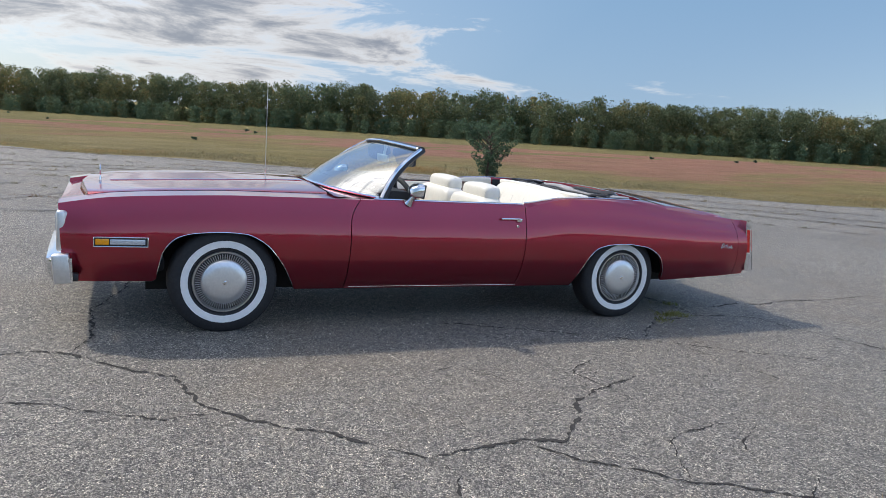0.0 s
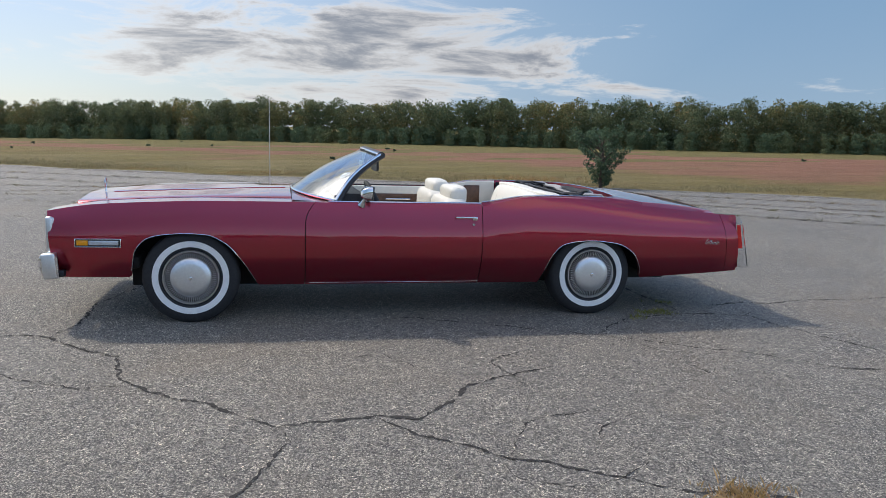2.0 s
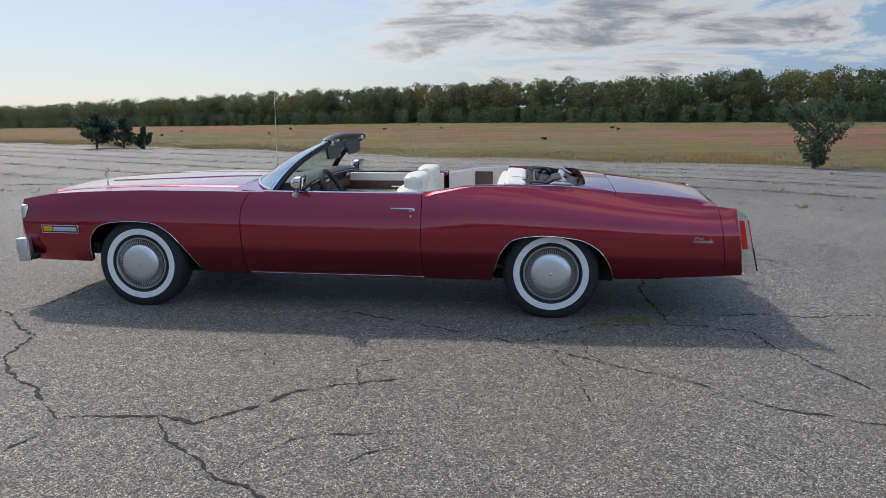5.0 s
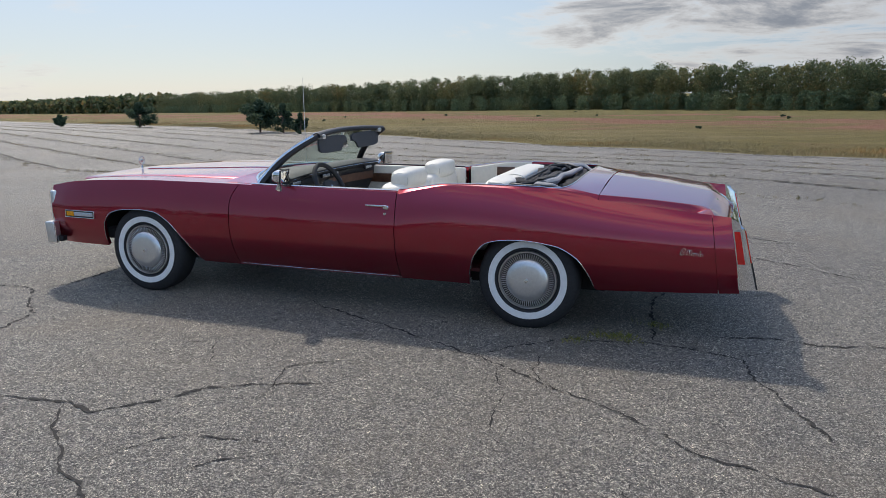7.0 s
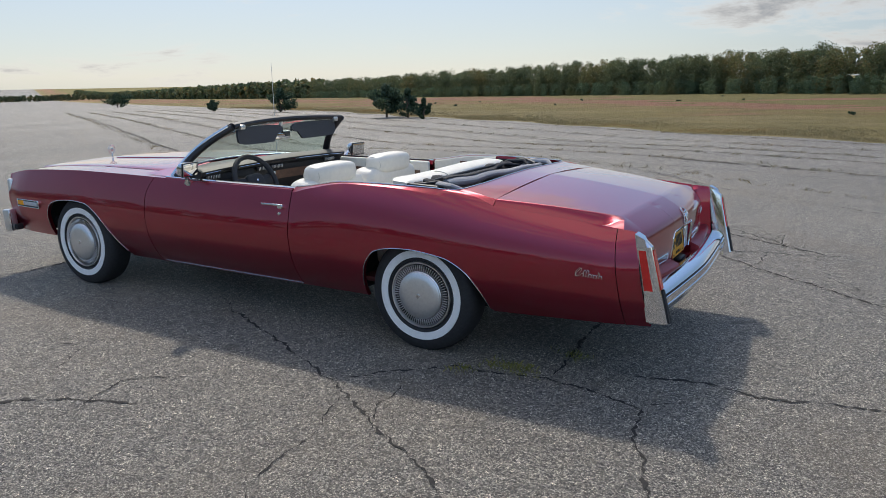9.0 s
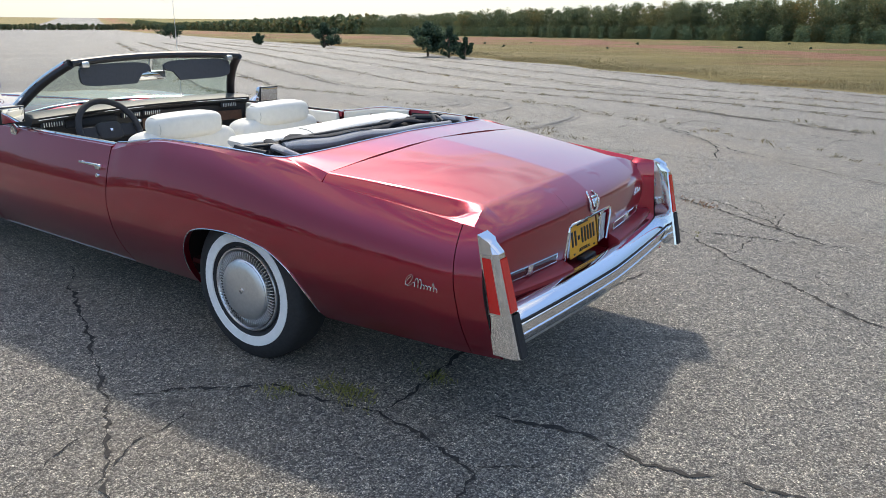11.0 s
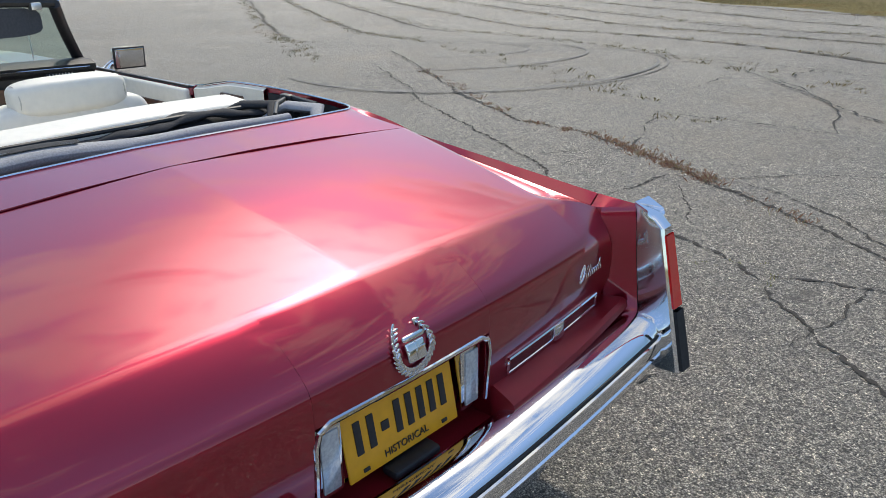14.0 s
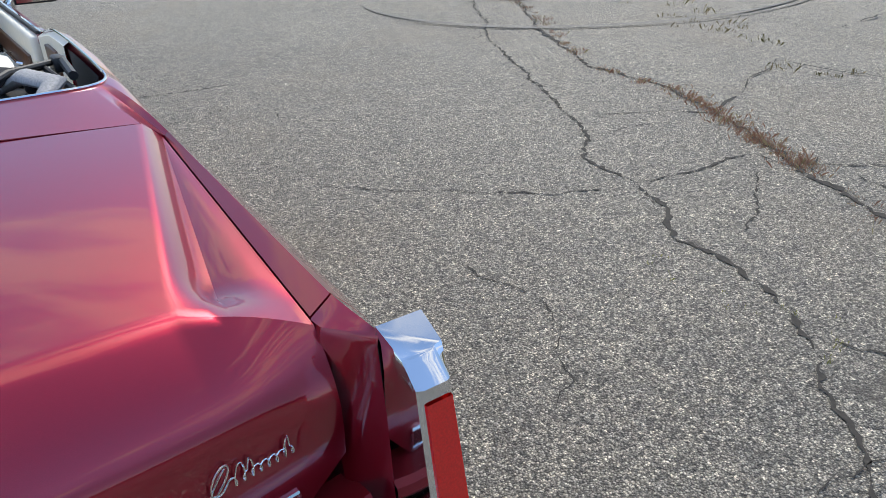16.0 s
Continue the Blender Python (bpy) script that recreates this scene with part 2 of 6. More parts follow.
def asphalt_ground():
    m, t, p = material("worn_asphalt")
    co = t.nodes.new("ShaderNodeTexCoord").outputs["Object"]
    v = t.nodes.new("ShaderNodeTexVoronoi")
    v.inputs["Scale"].default_value = 165
    t.links.new(co, v.inputs["Vector"])
    v2 = t.nodes.new("ShaderNodeTexVoronoi")
    v2.inputs["Scale"].default_value = 310
    t.links.new(co, v2.inputs["Vector"])
    cell = t.nodes.new("ShaderNodeSeparateColor")
    t.links.new(v.outputs["Color"], cell.inputs[0])
    stone = ramp(t, cell.outputs[0], (0.0, (0.030, 0.029, 0.028)), (0.40, (0.17, 0.162, 0.150)), (0.75, (0.42, 0.40, 0.365)), (0.9, (0.62, 0.60, 0.55)), (1.0, (0.86, 0.83, 0.77)))
    cell2 = t.nodes.new("ShaderNodeSeparateColor")
    t.links.new(v2.outputs["Color"], cell2.inputs[0])
    fine = ramp(t, cell2.outputs[1], (0.0, (0.10, 0.098, 0.096)), (0.7, (0.24, 0.232, 0.22)), (1.0, (0.44, 0.425, 0.40)))
    col = mixed(t, 0.45, stone, fine)
    gap = ramp(t, v.outputs["Distance"], (0.30, (1.16, 1.16, 1.16)), (0.72, (0.24, 0.235, 0.23)))
    col = mixed(t, 0.9, col, gap, "MULTIPLY")
    v3 = t.nodes.new("ShaderNodeTexVoronoi")
    v3.inputs["Scale"].default_value = 88
    t.links.new(co, v3.inputs["Vector"])
    cell3 = t.nodes.new("ShaderNodeSeparateColor")
    t.links.new(v3.outputs["Color"], cell3.inputs[0])
    col = mixed(t, 1.0, col, ramp(t, cell3.outputs[2], (0.0, (0.42,) * 3), (0.30, (0.86, 0.855, 0.84)), (0.70, (1.08, 1.07, 1.04)), (0.9, (1.36, 1.34, 1.29)), (1.0, (1.85, 1.81, 1.72))), "MULTIPLY")
    v4 = t.nodes.new("ShaderNodeTexVoronoi")
    v4.inputs["Scale"].default_value = 21
    t.links.new(co, v4.inputs["Vector"])
    cell4 = t.nodes.new("ShaderNodeSeparateColor")
    t.links.new(v4.outputs["Color"], cell4.inputs[0])
    col = mixed(t, 1.0, col, ramp(t, cell4.outputs[0], (0.0, (0.88,) * 3), (0.5, (1.0, 0.99, 0.965)), (1.0, (1.16, 1.145, 1.10))), "MULTIPLY")
    patch = noise_of(t, 0.45, 6, 0.6, co, 0.6)
    col = mixed(t, ramp(t, patch, (0.50, (0, 0, 0)), (0.68, (0.55,) * 3)), col, mixed(t, 0.45, col, (0.20, 0.155, 0.105)))
    wear = noise_of(t, 0.16, 5, 0.6, co)
    col = mixed(t, 1.0, col, ramp(t, wear, (0.30, (0.84, 0.82, 0.79)), (0.70, (1.22, 1.19, 1.13))), "MULTIPLY")
    spot = noise_of(t, 2.6, 3, 0.5, co)
    col = mixed(t, ramp(t, spot, (0.685, (0, 0, 0)), (0.74, (0.6,) * 3)), col, (0.050, 0.043, 0.036))
    t.links.new(col, p.inputs["Base Color"])
    p.inputs["Roughness"].default_value, p.inputs["Specular IOR Level"].default_value = 0.68, 0.48
    h = mathn(t, "SUBTRACT", noise_of(t, 160, 3, 0.6, co), mathn(t, "MULTIPLY", v.outputs["Distance"], 0.9))
    bumped(t, p, h, 1.0, 0.008)
    return m


def dry_field():
    m, t, p = material("dry_grass_field")
    co = t.nodes.new("ShaderNodeTexCoord").outputs["Object"]
    s = t.nodes.new("ShaderNodeMapping")
    s.inputs["Rotation"].default_value = (0, 0, radians(25))
    s.inputs["Scale"].default_value = (0.55, 1.0, 1.0)
    t.links.new(co, s.inputs["Vector"])
    # golden grass by the paving, a blush of red stems further in, greener towards the wood
    xyz = t.nodes.new("ShaderNodeSeparateXYZ")
    t.links.new(co, xyz.inputs[0])
    depth = mathn(t, "ADD", mathn(t, "MULTIPLY", xyz.outputs["X"], ACROSS.x / 60), mathn(t, "MULTIPLY", xyz.outputs["Y"], ACROSS.y / 60))
    big = noise_of(t, 0.045, 5, 0.62, s.outputs[0], 0.4)
    where = mathn(t, "ADD", depth, mathn(t, "MULTIPLY", mathn(t, "SUBTRACT", big, 0.5), 2.6))
    col = ramp(t, where, (0.34, (0.31, 0.250, 0.130)), (0.50, (0.275, 0.225, 0.100)), (0.62, (0.295, 0.220, 0.110)), (0.74, (0.355, 0.200, 0.135)), (0.98, (0.36, 0.180, 0.135)), (1.10, (0.315, 0.210, 0.120)), (1.28, (0.24, 0.205, 0.090)))
    mid = noise_of(t, 0.6, 6, 0.7, s.outputs[0])
    col = mixed(t, 1.0, col, ramp(t, mid, (0.25, (0.72, 0.76, 0.70)), (0.75, (1.24, 1.2, 1.15))), "MULTIPLY")
    fine = noise_of(t, 9, 6, 0.75, co)
    col = mixed(t, 1.0, col, ramp(t, fine, (0.25, (0.55,) * 3), (0.75, (1.35,) * 3)), "MULTIPLY")
    t.links.new(col, p.inputs["Base Color"])
    p.inputs["Roughness"].default_value, p.inputs["Specular IOR Level"].default_value = 0.95, 0.1
    bumped(t, p, fine, 1.0, 0.3)
    return m


def leafy(name, *stops, through_light=0.25):
    m, t, p = material(name)
    g = t.nodes.new("ShaderNodeNewGeometry")
    col = ramp(t, g.outputs["Random Per Island"], *stops)
    big = noise_of(t, 0.13, 3)
    col = mixed(t, 1.0, col, ramp(t, big, (0.32, (0.72, 0.84, 0.84)), (0.52, (1.0, 1.0, 0.95)), (0.66, (1.45, 1.12, 0.85))), "MULTIPLY")
    t.links.new(col, p.inputs["Base Color"])
    p.inputs["Roughness"].default_value, p.inputs["Specular IOR Level"].default_value = 0.7, 0.25
    tr = t.nodes.new("ShaderNodeBsdfTranslucent")
    t.links.new(col, tr.inputs["Color"])
    mix = t.nodes.new("ShaderNodeMixShader")
    mix.inputs[0].default_value = through_light
    t.links.new(p.outputs[0], mix.inputs[1])
    t.links.new(tr.outputs[0], mix.inputs[2])
    t.links.new(mix.outputs[0], t.nodes["Material Output"].inputs["Surface"])
    return m


def clear_glass(name, tint=(0.74, 0.91, 0.85), gloss=0.02):
    m, t, p = material(name)
    t.nodes.remove(p)
    see = t.nodes.new("ShaderNodeBsdfTransparent")
    see.inputs[0].default_value = (*tint, 1)
    shine = t.nodes.new("ShaderNodeBsdfGlossy")
    shine.inputs["Roughness"].default_value = gloss
    f = t.nodes.new("ShaderNodeLayerWeight")
    f.inputs["Blend"].default_value = 0.5
    g = mathn(t, "ADD", mathn(t, "MULTIPLY", mathn(t, "POWER", f.outputs["Facing"], 2.4), 1.0), 0.10)
    mix = t.nodes.new("ShaderNodeMixShader")
    t.links.new(g, mix.inputs[0])
    t.links.new(see.outputs[0], mix.inputs[1])
    t.links.new(shine.outputs[0], mix.inputs[2])
    t.links.new(mix.outputs[0], t.nodes["Material Output"].inputs["Surface"])
    return m


PAINT = car_paint()
CHROME = chrome_metal()
STEEL = simple("brushed_steel", (0.74, 0.74, 0.74), 0.30, 1.0, 0.08, 120)
SATIN = simple("satin_aluminium", (0.72, 0.72, 0.71), 0.36, 0.9, 0.06, 60)
RUBBER = simple("tyre_rubber", (0.018, 0.018, 0.019), 0.75, 0, 0.3, 60, 0.3)
FLEX = simple("red_flexible_filler", (0.235, 0.010, 0.017), 0.36, 0.35, 0.12, 14, 0.05)
WHITEWALL = simple("white_rubber", (0.80, 0.79, 0.76), 0.6, 0, 0.05, 30)
BLACK = simple("black_trim", (0.014, 0.014, 0.016), 0.5, 0, 0.3, 70)
BLACKCLOTH = simple("black_canvas", (0.022, 0.023, 0.027), 0.9, 0, 0.3, 240, 0.5)
GREYCLOTH = simple("grey_lining", (0.30, 0.30, 0.31), 0.9, 0, 0.2, 180, 0.5)
DARK = simple("dark_underbody", (0.015, 0.014, 0.013), 0.9, 0, 0.3, 15)
LEATHER = simple("white_leather", (0.70, 0.67, 0.59), 0.46, 0, 0.04, 30, 0.05)
SEAM = simple("leather_seam", (0.52, 0.50, 0.44), 0.7, 0, 0.1, 90)
MAROON = simple("maroon_carpet", (0.075, 0.025, 0.026), 0.95, 0, 0.3, 200, 0.5)
WOOD = simple("wood_trim", (0.10, 0.048, 0.028), 0.4, 0, 0.35, 25)
DASH = simple("black_vinyl", (0.018, 0.018, 0.020), 0.55, 0, 0.25, 160, 0.3)
GREYDASH = simple("grey_vinyl", (0.020, 0.021, 0.024), 0.75, 0, 0.2, 160, 0.3)
REDLENS = simple("red_lens", (0.66, 0.007, 0.006), 0.18, 0, 0.15, 300, 0.2, 0.8)
DARKLENS = simple("dark_red_reflector", (0.07, 0.012, 0.014), 0.12, 0, 0.2, 200, 0.1, 1.0)
AMBER = simple("amber_lens", (0.85, 0.33, 0.008), 0.2, 0, 0.1, 260, 0.1, 0.4)
CLEARLENS = simple("clear_lens", (0.52, 0.55, 0.58), 0.12, 0.3, 0.2, 150, 0.1, 1.0)
PLATE = simple("orange_plate", (0.80, 0.36, 0.018), 0.42, 0, 0.06, 30)
INK = simple("dark_ink", (0.02, 0.018, 0.02), 0.5, 0, 0.1, 50)
MIRROR = simple("mirror_glass", (0.85, 0.86, 0.87), 0.01, 1.0, 0.01, 5)
GLASS = clear_glass("windscreen_glass")
VISOR = simple("dark_visor", (0.045, 0.048, 0.055), 0.7, 0, 0.2, 120, 0.2)
ASPHALT = asphalt_ground()
FIELD = dry_field()
CRACK = simple("crack_dirt", (0.030, 0.027, 0.024), 0.95, 0, 0.4, 50, 0.5)
JOINT = simple("weedy_joint_dirt", (0.062, 0.054, 0.042), 0.95, 0, 0.4, 30, 0.5)
TYREMARK = simple("tyre_mark", (0.135, 0.130, 0.122), 0.85, 0, 0.30, 8)
BARK = simple("bark", (0.10, 0.075, 0.055), 0.95, 0, 0.4, 12, 0.6)
WOODS = leafy("mixed_wood_leaves", (0.0, (0.084, 0.114, 0.064)), (0.40, (0.112, 0.144, 0.076)), (0.75, (0.142, 0.166, 0.086)), (0.93, (0.178, 0.164, 0.082)), (1.0, (0.192, 0.148, 0.076)), through_light=0.42)
PINES = leafy("pine_needles", (0.0, (0.070, 0.116, 0.072)), (0.55, (0.106, 0.158, 0.094)), (1.0, (0.142, 0.190, 0.108)), through_light=0.40)
DARKPINE = leafy("dark_pine_needles", (0.0, (0.036, 0.066, 0.044)), (0.6, (0.062, 0.100, 0.062)), (1.0, (0.096, 0.134, 0.074)), through_light=0.30)
GRASS = leafy("dry_grass_blades", (0.0, (0.17, 0.145, 0.065)), (0.5, (0.31, 0.245, 0.125)), (0.85, (0.44, 0.36, 0.22)), (1.0, (0.30, 0.17, 0.11)))
TUFT = leafy("yellow_green_weeds", (0.0, (0.14, 0.15, 0.035)), (0.6, (0.25, 0.25, 0.07)), (1.0, (0.36, 0.30, 0.12)))
WEED = leafy("green_weeds", (0.0, (0.085, 0.085, 0.035)), (0.5, (0.16, 0.14, 0.065)), (1.0, (0.30, 0.23, 0.13)))
REDWEED = leafy("red_brown_weeds", (0.0, (0.24, 0.110, 0.080)), (0.6, (0.36, 0.21, 0.15)), (1.0, (0.32, 0.28, 0.15)))


# ---------------------------------------------------------------- mesh helpers
def part(name, geo, mat, parent=None, label="", angle=38, weld=True):
    """One mesh object from (vertices, faces), under a thing or a part."""
    verts, faces = geo
    bm = bmesh.new()
    vs = [bm.verts.new(v) for v in verts]
    for f in faces:
        if len(set(f)) > 2:
            try:
                bm.faces.new([vs[i] for i in dict.fromkeys(f)])
            except ValueError:
                pass
    if weld:
        bmesh.ops.remove_doubles(bm, verts=bm.verts, dist=0.0002)
    bmesh.ops.recalc_face_normals(bm, faces=bm.faces)
    for f in bm.faces:
        f.smooth = True
    limit = radians(angle)
    for e in bm.edges:
        e.smooth = len(e.link_faces) == 2 and e.calc_face_angle(0) < limit
    me = bpy.data.meshes.new(name)
    bm.to_mesh(me)
    bm.free()
    me.materials.append(mat)
    ob = new(name, me)
    if parent is not None:
        ob.parent = parent
    if label:
        ob["label"] = label
    return ob


def thing(name, label, category, group="", kind="", at=(0, 0, 0)):
    ob = new(name)
    ob.empty_display_size = 0.1
    ob.location = at
    return tagged(ob, label, category, group, kind)


def join(*pieces):
    vs, fs = [], []
    for v, f in pieces:
        k = len(vs)
        vs += [tuple(p) for p in v]
        fs += [tuple(i + k for i in q) for q in f]
    return vs, fs


def moved(geo, m):
    return [tuple(m @ Vector(v)) for v in geo[0]], geo[1]


def mirrored(geo):
    return [(x, -y, z) for x, y, z in geo[0]], [tuple(reversed(f)) for f in geo[1]]


def grid(rows, wrap=False):
    n = len(rows[0])
    vs = [tuple(p) for r in rows for p in r]
    fs = []
    for i in range(len(rows) - 1):
        for j in range(n if wrap else n - 1):
            k = (j + 1) % n
            fs.append((i * n + j, i * n + k, (i + 1) * n + k, (i + 1) * n + j))
    return vs, fs


def loft(rows, cap=True):
    """Closed rings joined one to the next."""
    vs, fs = grid(rows, True)
    if cap:
        n = len(rows[0])
        fs.append(tuple(range(n)))
        fs.append(tuple(range((len(rows) - 1) * n, len(rows) * n)))
    return vs, fs


def rbox(c, s, r=0.008, seg=2):
    bm = bmesh.new()
    bmesh.ops.create_cube(bm, size=1.0)
    bmesh.ops.scale(bm, vec=s, verts=bm.verts)
    bmesh.ops.bevel(bm, geom=list(bm.edges), offset=min(r, min(s) * 0.45), segments=seg, affect="EDGES", profile=0.5)
    bmesh.ops.translate(bm, vec=c, verts=bm.verts)
    bm.verts.index_update()
    g = [tuple(v.co) for v in bm.verts], [tuple(v.index for v in f.verts) for f in bm.faces]
    bm.free()
    return g


def tube(pts, r, n=8, closed=False, squash=1.0):
    pts = [Vector(p) for p in pts]
    rows, up = [], None
    for i, p in enumerate(pts):
        a = pts[i - 1] if i or closed else p
        b = pts[(i + 1) % len(pts)] if i < len(pts) - 1 or closed else p
        d = (b - a).normalized()
        if up is None:
            up = Vector((0, 0, 1)) if abs(d.z) < 0.9 else Vector((1, 0, 0))
        side = d.cross(up).normalized()
        up = side.cross(d).normalized()
        rr = r[i] if isinstance(r, (list, tuple)) else r
        rows.append([p + side * math.cos(k * math.tau / n) * rr + up * math.sin(k * math.tau / n) * rr * squash for k in range(n)])
    if closed:
        rows.append(rows[0])
        return grid(rows, True)
    return loft(rows)


def revolve(profile, n=64):
    """Rings about the y axis from (radius, y) pairs."""
    return grid([[(r * math.cos(k * math.tau / n), y, r * math.sin(k * math.tau / n)) for k in range(n)] for r, y in profile], True)


def cushion(c, s, e=0.4, n=24, m=14):
    """A pillow: a rounded-off block."""
    def pw(v, k):
        return math.copysign(abs(v) ** k, v)
    rows = []
    for i in range(m + 1):
        a = -math.pi / 2 + math.pi * i / m
        rows.append([(c[0] + s[0] / 2 * pw(math.cos(a), e) * pw(math.cos(b), e), c[1] + s[1] / 2 * pw(math.cos(a), e) * pw(math.sin(b), e), c[2] + s[2] / 2 * pw(math.sin(a), e))
                     for b in (math.tau * j / n for j in range(n))])
    return grid(rows, True)


def curve_of(xs, ys):
    """A smooth curve through the given knots (finite-difference Hermite)."""
    xs, ys = list(xs), list(ys)
    sl = []
    for i in range(len(xs)):
        a, b = max(i - 1, 0), min(i + 1, len(xs) - 1)
        left = (ys[i] - ys[a]) / (xs[i] - xs[a]) if i > a else None
        right = (ys[b] - ys[i]) / (xs[b] - xs[i]) if b > i else None
        if left is None or right is None:
            sl.append(right if left is None else left)
        elif left * right <= 0:
            sl.append(0.0)
        else:
            sl.append(2 * left * right / (left + right))

    def f(x):
        if x <= xs[0]:
            return ys[0]
        if x >= xs[-1]:
            return ys[-1]
        i = max(k for k in range(len(xs)) if xs[k] <= x)
        h = xs[i + 1] - xs[i]
        t = (x - xs[i]) / h
        return ((2 * t**3 - 3 * t**2 + 1) * ys[i] + (t**3 - 2 * t**2 + t) * h * sl[i] + (3 * t**2 - 2 * t**3) * ys[i + 1] + (t**3 - t**2) * h * sl[i + 1])
    return f


def lerp(a, b, t):
    return a + (b - a) * t


def span(a, b, n):
    return [a + (b - a) * i / n for i in range(n + 1)]


# ---------------------------------------------------------------- ground
def fall_at(x, y):
    """The paving is crowned where the car stands; the land drops and tilts gently away from it."""
    r = math.hypot(x - 2.0, y + 1.0)
    w = max(0.0, min(1.0, (r - 6.0) / 20.0))
    w = w * w * (3 - 2 * w)
    slope = 0.0192 * x - 0.0033 * y
    a = (x - EDGE0.x) * ALONG.x + (y - EDGE0.y) * ALONG.y
    return w * (-0.72 + 25 * math.tanh(slope / 25) - 0.008 * min(900.0, max(0.0, a - 60)))


def place(a, c, z=0.0):
    """A spot a metres along the runway and c metres past its edge."""
    p = EDGE0 + ALONG * a + ACROSS * c
    return p + Vector((0, 0, z + fall_at(p.x, p.y)))


def ground_sheet():
    bands = [-2500, -1200, -600, -300, -180, -118, -95, -70] + list(range(-58, 0, 2)) + list(range(0, 30, 3)) + [30, 35, 40, 46, 55, 70, 110, 180, 300, 600, 1200, 2500]
    steps = [-2500, -1200, -600, -400, -250, -160, -110, -80, -60, -50] + list(range(-42, 62, 2)) + [64, 68, 74, 80, 90, 105, 130, 160, 200, 260, 350, 500, 700, 960, 1500, 2500]
    rows = []
    for c in bands:
        rows.append([place(a, c + (0.35 * math.sin(a * 0.7) + 0.25 * math.sin(a * 0.23 + 1) if c == 0 else 0)) for a in steps])
    vs, fs = grid(rows)
    ob = part("ground", (vs, fs), ASPHALT, weld=False)
    ob.data.materials.append(FIELD)
    for f in ob.data.polygons:
        c = (f.center - EDGE0).dot(ACROSS)
        f.material_index = 1 if c > 0 or c < -95 else 0
    return tagged(ob, "cracked grey asphalt runway beside a dry grass field", "ground", kind="structure")


ground_sheet()


def ribbon(pts, width, seed, step=0.028, wobble=0.015, z=0.004):
    """A crack: a narrow uneven strip that wanders along its line."""
    rng = random.Random(seed)
    line = []
    for a, b in zip(pts, pts[1:]):
        a, b = Vector((*a, 0)), Vector((*b, 0))
        n = max(1, int((b - a).length / step))
        line += [a.lerp(b, i / n) for i in range(n)]
    line.append(Vector((*pts[-1], 0)))
    left, right, drift = [], [], 0.0
    for i, p in enumerate(line):
        d = (line[min(i + 1, len(line) - 1)] - line[max(i - 1, 0)]).normalized()
        s = Vector((-d.y, d.x, 0))
        drift = drift * 0.82 + rng.uniform(-wobble, wobble)
        end = min(1.0, (min(i, len(line) - 1 - i) + 0.6) / 6)
        w = width * 1.0 * end * rng.choice((0.1, 0.25, 0.5, 0.8, 1.0, 1.3, 1.9)) / 2
        up = Vector((0, 0, z + fall_at(p.x, p.y) + 0.009 * max(0.0, min(1.0, (math.hypot(p.x - 2.0, p.y + 1.0) - 6.0) / 3.0))))
        left.append(p + s * (drift + w) + up)
        right.append(p + s * (drift - w) + up)
    return grid([left, right])


